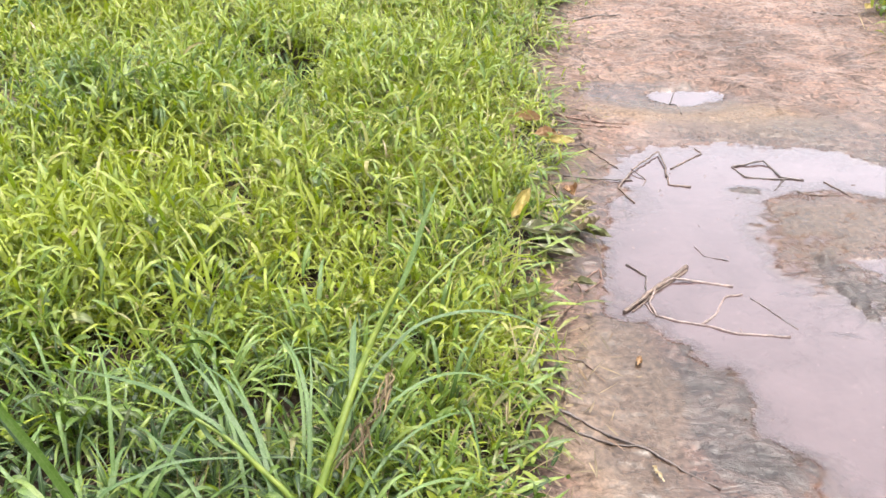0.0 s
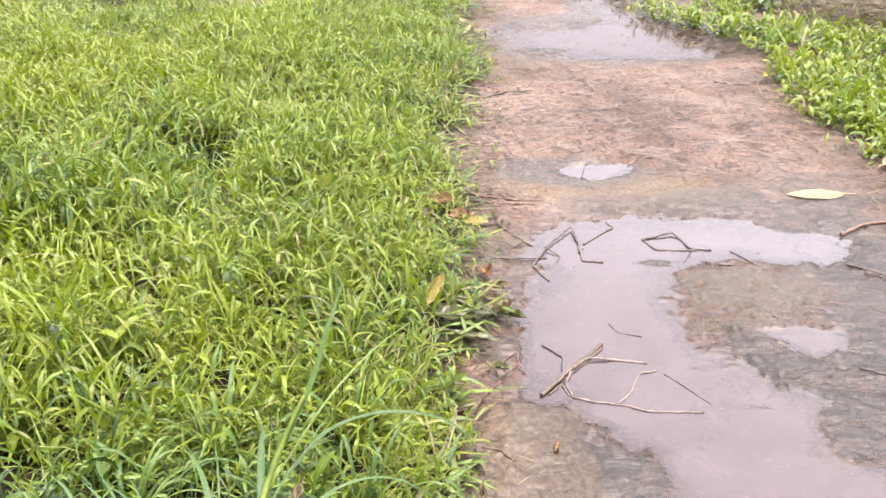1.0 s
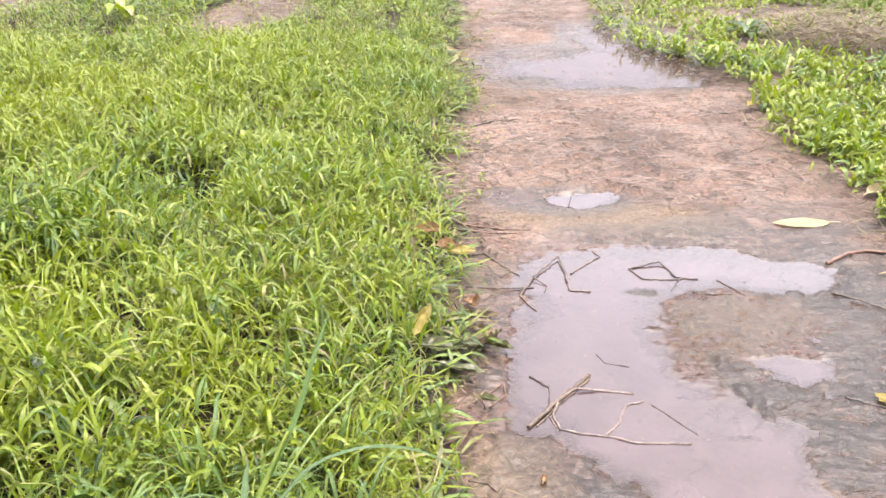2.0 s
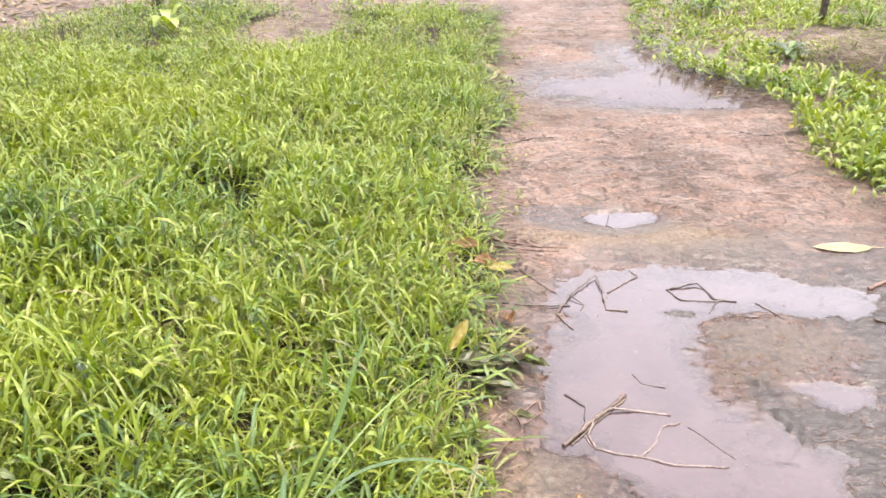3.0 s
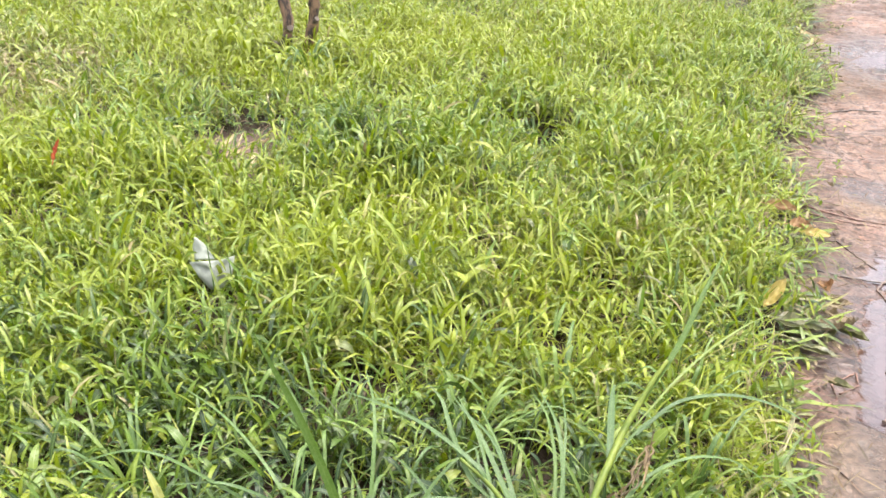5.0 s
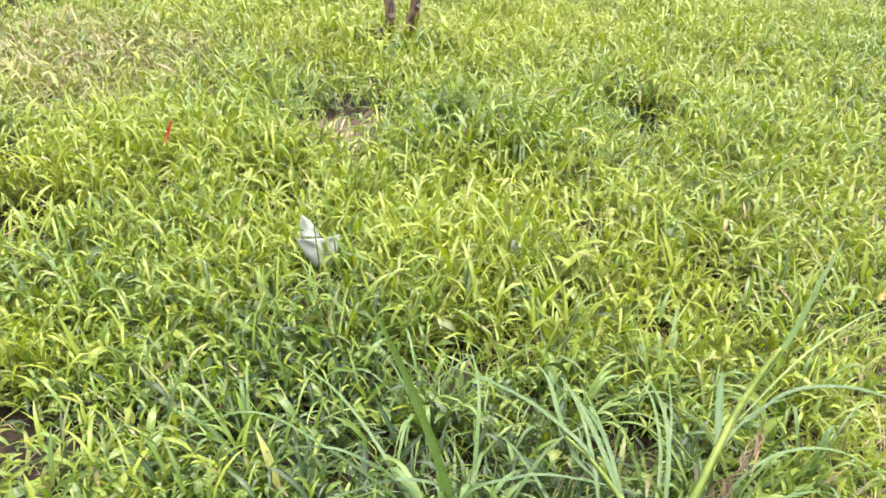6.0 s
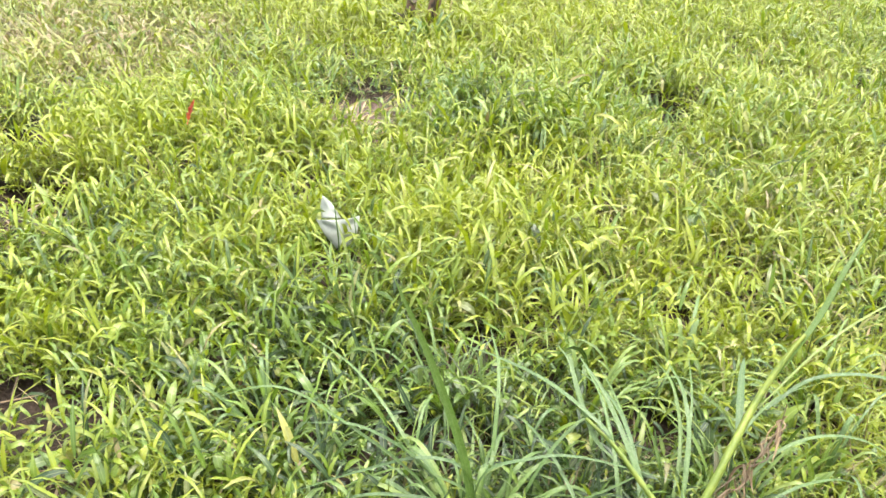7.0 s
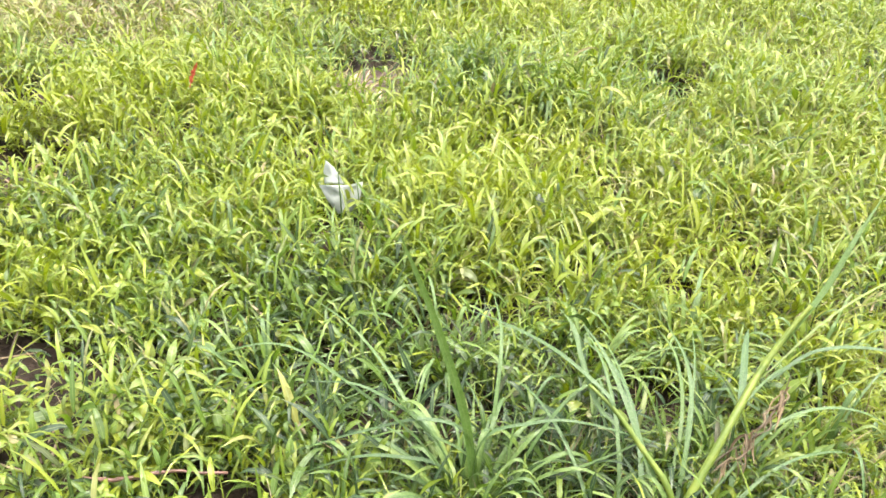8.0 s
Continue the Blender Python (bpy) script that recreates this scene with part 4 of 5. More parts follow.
def tube(name, points, r0, r1, material, sides=7, per=6, knobs=0.18, seed=1, jitter=0.0):
    """A tapered round stem along a curve, with uneven girth, knuckles and closed ends."""
    pick = random.Random(seed)
    pts = kinked(points, pick, jitter) if jitter else curve_points(points, per)
    bm = bmesh.new()
    rings = []
    for i, p in enumerate(pts):
        t = (pts[min(i + 1, len(pts) - 1)] - pts[max(i - 1, 0)]).normalized()
        u = t.cross(Vector((0.13, 0.21, 1))).normalized()
        v = t.cross(u)
        f = i / (len(pts) - 1)
        r = (r0 + (r1 - r0) * f) * (1 + pick.uniform(-knobs, knobs)) * (1.35 if jitter and pick.random() < 0.10 else 1)
        ring = []
        for k in range(sides):
            a = 2 * math.pi * k / sides
            ring.append(bm.verts.new(p + (u * math.cos(a) + v * math.sin(a)) * r * (1 + pick.uniform(-0.1, 0.1))))
        rings.append(ring)
    for a, b in zip(rings, rings[1:]):
        for k in range(sides):
            f = bm.faces.new((a[k], a[(k + 1) % sides], b[(k + 1) % sides], b[k]))
            f.smooth = True
    bm.faces.new(rings[0][::-1])
    bm.faces.new(rings[-1])
    me = bpy.data.meshes.new(name)
    bm.to_mesh(me)
    bm.free()
    me.materials.append(material)
    return me


def grounded(points, lift):
    """Points on the path or the puddle, from x, y and an optional height above it."""
    out = []
    for q in points:
        z = max(float(ground_z(q[0], q[1])), WATER_Z)
        out.append((q[0], q[1], z + lift + (q[2] if len(q) > 2 else 0)))
    return out


seeds = iter(range(100, 900))


def twig(label, stems, material, name="twig"):
    """One fallen twig. stems: (control points, start radius, end radius), the first the main one, the others its side shoots."""
    home = Vector(grounded([stems[0][0][0]], 0)[0])
    ob = tagged(new(name), label, "twig", "fallen twigs on the muddy path")
    ob.location = home
    for k, (pts, r0, r1) in enumerate(stems):
        r0, r1 = r0 * 0.72, r1 * 0.72
        pts = [Vector(p) - home for p in grounded(pts, max(r0, r1) * 0.45)]
        part("stem" if k == 0 else "side_shoot", tube("stem", pts, r0, r1, material, 6, seed=next(seeds), knobs=0.22, jitter=0.0017), ob)
    return ob


twig("thick split brown twig lying across the puddle", [([(0.289, 1.577), (0.222, 1.492, 0.004), (0.149, 1.40)], 0.0075, 0.0055), ([(0.288, 1.565), (0.215, 1.475), (0.165, 1.405)], 0.004, 0.003)], TWIG_BROWN)
twig("long bent pale twig in the muddy puddle", [([(0.374, 1.514), (0.311, 1.523), (0.256, 1.523, 0.006), (0.215, 1.487, 0.006), (0.200, 1.439), (0.210, 1.397), (0.250, 1.383), (0.300, 1.376), (0.350, 1.358), (0.455, 1.357)], 0.0034, 0.0028),
      ([(0.293, 1.378), (0.326, 1.415), (0.353, 1.476), (0.388, 1.488)], 0.0032, 0.0022), ([(0.22, 1.485), (0.19, 1.44), (0.205, 1.402)], 0.0025, 0.0018)], TWIG_PALE)
twig("short dark hooked twig beside the split one", [([(0.163, 1.572), (0.201, 1.533), (0.195, 1.470)], 0.0032, 0.0025)], TWIG_DARK)
twig("thin dark straight twig in the puddle", [([(0.403, 1.476), (0.440, 1.428), (0.475, 1.383)], 0.0018, 0.0014)], TWIG_DARK)
twig("reddish looped twig at the grass edge", [([(-0.04, 1.30, 0.01), (0.021, 1.349, 0.008), (0.070, 1.439), (0.06, 1.479), (0.105, 1.548), (0.111, 1.506), (0.075, 1.462)], 0.0030, 0.0022)], TWIG_RED)
twig("angular brown twig bent like a roof in the puddle", [([(0.199, 1.84), (0.164, 1.907), (0.204, 2.004, 0.004), (0.277, 2.108, 0.007), (0.287, 2.035, 0.004), (0.288, 1.94), (0.340, 1.934)], 0.0032, 0.0030), ([(0.20, 2.0, 0.008), (0.235, 1.96), (0.225, 1.93)], 0.002, 0.0015)], TWIG_BROWN)
twig("short brown twig half sunk in the puddle", [([(0.301, 2.025), (0.345, 2.075), (0.389, 2.119), (0.375, 2.15)], 0.0032, 0.0022)], TWIG_BROWN)
twig("grey-brown twig at the puddle's grassy side", [([(0.02, 2.10), (0.081, 2.125), (0.150, 2.035), (0.17, 2.015)], 0.0030, 0.002), ([(0.15, 2.035), (0.115, 1.995)], 0.002, 0.0015)], TWIG_BROWN)
twig("straight dark twig at the puddle's edge", [([(0.03, 1.93), (0.101, 1.936), (0.201, 1.952)], 0.0036, 0.0024)], TWIG_DARK)
twig("looped dark twig standing in the puddle", [([(0.62, 2.0), (0.567, 2.009), (0.551, 2.062), (0.537, 2.084, 0.006), (0.456, 2.053), (0.481, 2.001), (0.547, 1.997), (0.60, 2.004)], 0.0036, 0.0026), ([(0.575, 2.003), (0.541, 1.941)], 0.0026, 0.002)], TWIG_DARK)
twig("brown twig in the shallow end of the puddle", [([(0.667, 1.996), (0.694, 1.959), (0.717, 1.919)], 0.0028, 0.002), ([(0.591, 1.938), (0.64, 1.925), (0.688, 1.93)], 0.0026, 0.0018)], TWIG_BROWN)
twig("reddish brown stick on the muddy verge", [([(0.975, 2.083), (1.04, 2.115, 0.004), (1.101, 2.134), (1.20, 2.12)], 0.008, 0.005), ([(1.05, 2.115), (1.15, 2.15)], 0.003, 0.002)], TWIG_RED, "stick")
twig("pale bent twig on the mud", [([(0.934, 1.935), (0.983, 1.892, 0.006), (1.05, 1.845), (1.16, 1.80)], 0.0034, 0.0026)], TWIG_BROWN)
twig("dark broken stick reaching from the grass over the mud", [([(-0.06, 1.115, 0.02), (-0.006, 1.089, 0.01), (0.038, 1.085), (0.10, 1.045), (0.164, 1.018), (0.215, 0.988), (0.268, 0.956)], 0.0042, 0.0026), ([(0.012, 1.067), (0.06, 1.04), (0.11, 1.025), (0.165, 1.024)], 0.0036, 0.002)], TWIG_DARK, "stick")
twig("thin twig hanging out of the grass onto mud", [([(0.017, 1.297, 0.01), (0.022, 1.20), (0.037, 1.08)], 0.0022, 0.0016)], TWIG_DARK)
twig("small mossy twig on the mud", [([(0.03, 1.235), (0.065, 1.228), (0.09, 1.205)], 0.003, 0.002)], TWIG_BROWN)
twig("thin reddish twigs beside the grass edge", [([(0.0, 2.29), (0.06, 2.27), (0.14, 2.255), (0.21, 2.26)], 0.0042, 0.0022), ([(0.02, 2.27), (0.09, 2.305), (0.13, 2.26)], 0.0034, 0.002), ([(-0.01, 2.25), (0.09, 2.24), (0.19, 2.235)], 0.0032, 0.002)], TWIG_RED)
twig("dark twig on the far mud", [([(0.93, 3.29), (1.0, 3.26), (1.06, 3.27)], 0.005, 0.003)], TWIG_DARK)
twig("hooked dark twig at the far puddle", [([(0.78, 3.50), (0.79, 3.58), (0.86, 3.60)], 0.004, 0.003)], TWIG_DARK)
twig("forked dark twig on the path", [([(0.06, 3.10), (0.14, 3.16), (0.24, 3.18)], 0.004, 0.002), ([(0.13, 3.15), (0.17, 3.24)], 0.003, 0.002)], TWIG_DARK)
twig("crooked thin twig at the small puddle", [([(0.36, 2.33), (0.355, 2.41), (0.34, 2.44), (0.36, 2.52)], 0.0028, 0.002)], TWIG_DARK)
twig("tan twig lying in the grass", [([(-1.04, 0.425, 0.085), (-0.994, 0.44, 0.088), (-0.933, 0.49, 0.092), (-0.871, 0.527, 0.088)], 0.0042, 0.003)], TWIG_RED)
twig("dark thin twig on the wet mud", [([(0.80, 1.50), (0.86, 1.475), (0.92, 1.462)], 0.003, 0.002)], TWIG_DARK)
twig("curved thin twig in the puddle", [([(0.315, 1.66), (0.33, 1.625), (0.38, 1.61)], 0.0016, 0.0012)], TWIG_DARK)


def fallen_leaf(label, place, heading, length, width, material, cup=0.15, bend=0.2, tilt=(0, 0), ruffle=0.004, lift=0.003, stalk=None):
    """A leaf with a cupped, ruffled blade of real thickness, a midrib and a stalk."""
    pick = random.Random(int(abs(place[0]) * 9000 + place[1] * 700))
    nu, nv = 12, 5
    bm = bmesh.new()
    grid = []
    for i in range(nu):
        s = i / (nu - 1)
        half = 0.5 * width * max(math.sin(math.pi * s**0.85), 0.02) ** 0.75
        row = []
        for j in range(nv):
            t = 2 * j / (nv - 1) - 1
            z = cup * half * t * t * 1.6 + bend * length * (s - 0.5) ** 2 + (ruffle * pick.uniform(-1, 1) * abs(t) if 0 < i < nu - 1 else 0)
            row.append(bm.verts.new(((s - 0.5) * length, half * t * (1 + pick.uniform(-0.06, 0.06)), z)))
        grid.append(row)
    for i in range(nu - 1):
        for j in range(nv - 1):
            f = bm.faces.new((grid[i][j], grid[i + 1][j], grid[i + 1][j + 1], grid[i][j + 1]))
            f.smooth = True
    bmesh.ops.solidify(bm, geom=bm.faces[:], thickness=0.0006)
    bmesh.ops.recalc_face_normals(bm, faces=bm.faces[:])
    for f in bm.faces:
        f.smooth = False
    me = bpy.data.meshes.new("blade")
    bm.to_mesh(me)
    bm.free()
    me.materials.append(material)
    low = -min(v.co.z for v in me.vertices) if not any(tilt) else 0
    ob = tagged(new("fallen_leaf"), label, "leaf", "fallen leaves on path and lawn")
    z = max(float(ground_z(place[0], place[1])), WATER_Z) + lift + low + (place[2] if len(place) > 2 else 0)
    ob.matrix_basis = pose(place[0], place[1], z, tilt[0], tilt[1], heading)
    blade = part("blade", me, ob)
    part("stalk", tube("stalk", [(-0.68 * length, 0, bend * length * 0.3), (-0.58 * length, 0, bend * length * 0.29), (-0.49 * length, 0, bend * length * 0.25 + 0.001)], 0.0014, 0.0012, stalk or material, 5, 3, 0.05, 3), ob)
    rib = [(-0.49 * length, 0, bend * length * 0.25 + 0.001), (0, 0, 0.0012), (0.42 * length, 0, bend * length * 0.18 + 0.001)]
    part("midrib", tube("midrib", rib, 0.0012, 0.0005, stalk or material, 5, 4, 0.05, 3), blade)
    return ob


fallen_leaf("long pale yellow leaf flat on the wet path", (0.985, 2.312), 182, 0.165, 0.062, LEAF_CREAM, 0.0, 0.02, ruffle=0.0008, stalk=LEAF_CREAM)
fallen_leaf("bleached curled leaf at the lawn's edge", (0.015, 4.03, 0.012), -60, 0.19, 0.035, LEAF_CREAM, 0.5, 0.5, (15, 0), stalk=LEAF_CREAM)
fallen_leaf("curled dry brown leaf on the mud by the grass", (0.075, 1.655, 0.022), 48, 0.11, 0.05, LEAF_BROWN, 0.5, 0.25, (-28, 4), 0.006)
fallen_leaf("olive fallen leaf lying under the grass fringe", (-0.015, 1.605, 0.035), 12, 0.12, 0.045, LEAF_GREEN, 0.3, 0.2, (10, 8))
fallen_leaf("dull green leaf on the litter at the edge", (0.02, 1.535, 0.03), -12, 0.11, 0.035, LEAF_GREEN, 0.3, 0.15, (-12, 6))
fallen_leaf("yellow leaf folded upright in the grass fringe", (-0.066, 1.645, 0.075), 62, 0.085, 0.03, LEAF_YELLOW, 0.7, 0.2, (20, -28))
fallen_leaf("yellow leaf at the lawn's edge", (0.023, 2.05, 0.035), 10, 0.07, 0.036, LEAF_YELLOW, 0.3, 0.2, (14, 4))
fallen_leaf("orange-brown leaf at the lawn's edge", (-0.012, 2.068, 0.04), 30, 0.075, 0.04, LEAF_ORANGE, 0.4, 0.3, (18, 8))
fallen_leaf("orange dry leaf caught in the grass", (-0.063, 2.135, 0.05), -20, 0.08, 0.04, LEAF_ORANGE, 0.5, 0.3, (20, -6))
fallen_leaf("rusty dead leaf lying in the fringe", (-0.10, 2.03, 0.06), 70, 0.05, 0.026, LEAF_BROWN, 0.5, 0.3, (16, 10))
fallen_leaf("lime-yellow broad leaf at the lawn's edge", (-0.04, 1.325, 0.07), 18, 0.10, 0.026, LEAF_LIME, 0.3, 0.35, (12, -10), stalk=LEAF_LIME)
fallen_leaf("small yellow leaf on the wet mud", (0.875, 1.492), 110, 0.05, 0.03, LEAF_YELLOW, 0.3, 0.2, (0, 0))
fallen_leaf("tiny orange leaf scrap on the mud", (0.166, 1.249), 75, 0.022, 0.012, LEAF_ORANGE, 0.2, 0.2)
fallen_leaf("bleached leaf against the verge weeds", (1.27, 2.50, 0.01), 40, 0.12, 0.04, LEAF_CREAM, 0.4, 0.3, (10, 0), stalk=LEAF_CREAM)
fallen_leaf("dark red-brown leaf in the litter", (0.085, 1.80), 20, 0.05, 0.022, LEAF_BROWN, 0.6, 0.4, (12, 0))
fallen_leaf("pinkish dead leaf crumpled in the litter", (0.05, 1.83, 0.01), 100, 0.06, 0.035, LEAF_ORANGE, 0.7, 0.4, (-20, 10))
fallen_leaf("brown leaf on the litter by the puddle", (0.07, 1.72, 0.004), -30, 0.06, 0.024, LEAF_BROWN, 0.6, 0.3, (8, 0))
fallen_leaf("red leaf standing in the lawn", (-1.835, 1.59, 0.15), 80, 0.06, 0.014, LEAF_RED, 0.6, 0.2, (0, -62), stalk=LEAF_RED)
fallen_leaf("orange-red leaf bit in the lawn", (-0.425, 1.485, 0.07), 10, 0.05, 0.009, LEAF_ORANGE, 0.6, 0.2, (0, -10))
fallen_leaf("brown withered leaf in the lawn", (-1.02, 1.12, 0.075), 20, 0.055, 0.022, LEAF_BROWN, 0.6, 0.5, (10, -12))
fallen_leaf("orange withered leaf low in the lawn", (-1.06, 0.80, 0.045), 100, 0.05, 0.025, LEAF_ORANGE, 0.7, 0.5, (10, 30))
fallen_leaf("yellow leaf among the verge litter", (1.13, 3.32, 0.012), 60, 0.06, 0.03, LEAF_YELLOW, 0.4, 0.3, (8, 0))
fallen_leaf("pink-brown leaf stub on the mud beside the grass", (0.172, 0.968), 115, 0.03, 0.008, LEAF_CREAM, 0.4, 0.1)


for dx, dy, turn in ((0, 0, 40), (0.07, -0.06, 110), (-0.08, 0.05, 80), (0.03, 0.10, 10)):
    fallen_leaf("bleached dead leaf on the worn patch in the lawn", (-1.57 + dx, 2.03 + dy, 0.02), turn, 0.085, 0.016, LEAF_CREAM, 0.5, 0.4, (10, -14), stalk=LEAF_CREAM)
litter = random.Random(21)
for k in range(22):
    y = litter.choice((litter.uniform(1.50, 1.95), litter.uniform(1.55, 1.85), litter.uniform(1.42, 2.5)))
    x = float(edge_left(np.array(y))) + litter.uniform(-0.06, 0.085)
    kind = litter.choice((("dry tan", LEAF_BROWN), ("olive wilted", LEAF_GREEN), ("dark brown", LEAF_DARK), ("tan brown", LEAF_BROWN)))
    size = litter.uniform(0.03, 0.075)
    fallen_leaf(kind[0] + " leaf lying in the litter along the lawn", (x, y, 0.004 + litter.uniform(0, 0.012)), litter.uniform(0, 360), size, size * litter.uniform(0.3, 0.5), kind[1],
                litter.uniform(0.2, 0.8), litter.uniform(0.1, 0.5), (litter.uniform(-16, 16), litter.uniform(-8, 8)), 0.003)


# scrap of white paper caught in the grass
def paper_scrap():
    ob = tagged(new("paper_scrap"), "crumpled scrap of white paper caught in grass", "paper")
    ob.matrix_basis = pose(-1.166, 1.264, 0.135, -14, 0, 32)
    for name, pts in (
        ("sheet", ((-0.045, 0.004, 0.008), (-0.022, -0.008, 0.010), (0.002, 0.002, 0.007), (0.021, -0.010, 0.011), (0.046, 0.006, 0.013), (0.038, -0.004, -0.023), (0.019, 0.004, -0.054), (0.004, -0.006, -0.050), (-0.008, 0.002, -0.055), (-0.029, -0.006, -0.023))),
        ("folded_corner", ((-0.034, 0.006, 0.011), (-0.036, 0.012, 0.036), (-0.030, 0.006, 0.060), (-0.014, 0.012, 0.044), (-0.002, 0.004, 0.026), (0.006, 0.006, 0.009), (-0.014, -0.002, 0.012))),
    ):
        bm = bmesh.new()
        mid = bm.verts.new(sum((Vector(p) for p in pts), Vector()) / len(pts) + Vector((0.002, -0.002, 0)))
        ring = [bm.verts.new(p) for p in pts]
        for a, b in zip(ring, ring[1:] + ring[:1]):
            bm.faces.new((mid, a, b))
        bmesh.ops.subdivide_edges(bm, edges=bm.edges[:], cuts=3, fractal=0.16, seed=4, use_grid_fill=True)
        bmesh.ops.solidify(bm, geom=bm.faces[:], thickness=0.0005)
        for f in bm.faces:
            f.smooth = True
        me = bpy.data.meshes.new(name)
        bm.to_mesh(me)
        bm.free()
        me.materials.append(PAPER)
        part(name, me, ob)


paper_scrap()


# ---------------------------------------------------------------- coarse grass tufts
def tuft_blade(points, width, tone, dry=0.0, fold=0.2, material=None, face=None):
    """One long folded grass blade along a curve, widest past its base, ending in a point."""
    pts = curve_points(points, 6)
    n = len(pts)
    bm = bmesh.new()
    layer = bm.verts.layers.float_vector.new("leaf")
    rows = []
    for i, p in enumerate(pts):
        s = i / (n - 1)
        t = (pts[min(i + 1, n - 1)] - pts[max(i - 1, 0)]).normalized()
        side = t.cross(Vector((0, 0, 1)))
        side = side.normalized() if side.length > 0.05 else Vector((1, 0, 0))
        if face is not None:
            broad = Vector((math.cos(radians(face)), math.sin(radians(face)), 0))
            side = (broad - t * broad.dot(t)).normalized()
        up = side.cross(t)
        w = 0.5 * width * ((0.55 + 0.45 * math.sin(math.pi / 2 * min(s / 0.35, 1))) if s < 0.35 else max(math.cos(math.pi / 2 * (s - 0.35) / 0.65), 0.03) ** 0.7)
        row = [bm.verts.new(p + side * w + up * w * fold), bm.verts.new(p - up * w * fold), bm.verts.new(p - side * w + up * w * fold)]
        for v, across in zip(row, (-1, 0, 1)):
            v[layer] = (tone, dry, across)
        rows.append(row)
    for a, b in zip(rows, rows[1:]):
        for k in range(2):
            bm.faces.new((a[k], a[k + 1], b[k + 1], b[k])).smooth = True
    me = bpy.data.meshes.new("blade")
    bm.to_mesh(me)
    bm.free()
    me.materials.append(material or TUFT)
    return me


def arc(heading, reach, top, end, start=0.01):
    """Control points of a blade that rises and bows over: how far out it goes, its greatest height and the height of its tip."""
    h = radians(heading)
    return [(start * math.cos(h), start * math.sin(h), 0.0), (0.22 * reach * math.cos(h), 0.22 * reach * math.sin(h), top * 0.62),
            (0.58 * reach * math.cos(h), 0.58 * reach * math.sin(h), top), (reach * math.cos(h), reach * math.sin(h), end)]


def tuft(label, place, blades, extra, tones=(0.2, 0.9), wide=(0.004, 0.0075)):
    ob = tagged(new("grass_tuft"), label, "grass tuft", "grass tufts in the lawn")
    ob.location = (place[0], place[1], float(ground_z(*place)))
    for pts, width, tone, *face in blades:
        part("blade", tuft_blade(pts, width * 0.54, tone, face=face[0] if face else None), ob)
    pick = random.Random(int(place[0] * -1000))
    for _ in range(2 * extra):
        reach = pick.uniform(0.10, 0.26)
        part("blade", tuft_blade(arc(pick.uniform(0, 360), reach, pick.uniform(0.06, 0.15), pick.uniform(-0.01, 0.09)), pick.uniform(*wide), pick.uniform(*tones)), ob)
    return ob


big = tuft("coarse grass tuft with a thick lime stem and arching blades", (-0.34, 0.60), [
    ([(0.085, 0.33, 0.245), (0.125, 0.40, 0.32), (0.145, 0.45, 0.38), (0.165, 0.50, 0.43)], 0.016, 0.35),
    ([(0.065, 0.27, 0.19), (0.055, 0.33, 0.205), (0.045, 0.39, 0.212), (0.041, 0.43, 0.213)], 0.019, 0.0),
    ([(0.09, 0.34, 0.20), (0.14, 0.41, 0.222), (0.225, 0.45, 0.225), (0.315, 0.47, 0.19), (0.37, 0.47, 0.12)], 0.014, 0.0),
    ([(0.08, 0.31, 0.22), (0.14, 0.42, 0.27), (0.20, 0.52, 0.29), (0.26, 0.64, 0.27)], 0.007, 0.85),
    ([(0.05, 0.16, 0.10), (0.12, 0.30, 0.17), (0.22, 0.37, 0.17), (0.33, 0.40, 0.08)], 0.011, 0.2),
    ([(0.03, 0.10, 0.05), (0.01, 0.24, 0.16), (-0.02, 0.32, 0.20), (-0.07, 0.40, 0.20)], 0.012, 0.15),
    ([(-0.01, 0.02, 0.0), (-0.06, 0.16, 0.13), (-0.12, 0.27, 0.18), (-0.19, 0.36, 0.19)], 0.010, 0.2),
    ([(0.0, 0.03, 0.0), (-0.03, 0.17, 0.11), (-0.10, 0.29, 0.16), (-0.20, 0.38, 0.15)], 0.013, 0.0),
    ([(0.03, 0.02, 0.0), (0.12, 0.13, 0.12), (0.21, 0.20, 0.13), (0.30, 0.24, 0.05)], 0.011, 0.3),
    ([(0.02, 0.06, 0.0), (0.05, 0.26, 0.13), (0.09, 0.38, 0.18), (0.15, 0.48, 0.17)], 0.009, 0.25),
    ([(0.01, 0.05, 0.0), (0.0, 0.24, 0.13), (-0.04, 0.36, 0.17), (-0.09, 0.44, 0.16)], 0.010, 0.4),
    ([(0.02, 0.05, 0.0), (0.11, 0.22, 0.12), (0.19, 0.33, 0.12), (0.26, 0.40, 0.06)], 0.010, 0.1),
    ([(0.0, 0.02, 0.0), (-0.10, 0.12, 0.12), (-0.19, 0.20, 0.15), (-0.27, 0.27, 0.12)], 0.010, 0.1),
], 30, (0.1, 1.0), (0.004, 0.009))
part("stem", tube("stem", [(0, 0, 0), (0.028, 0.11, 0.09), (0.055, 0.214, 0.175), (0.076, 0.305, 0.232), (0.10, 0.36, 0.28), (0.115, 0.385, 0.305)], 0.0072, 0.0028, LEAF_LIME, 8, 6, 0.05, 5), big, "thick lime-green stem")
shred = random.Random(8)
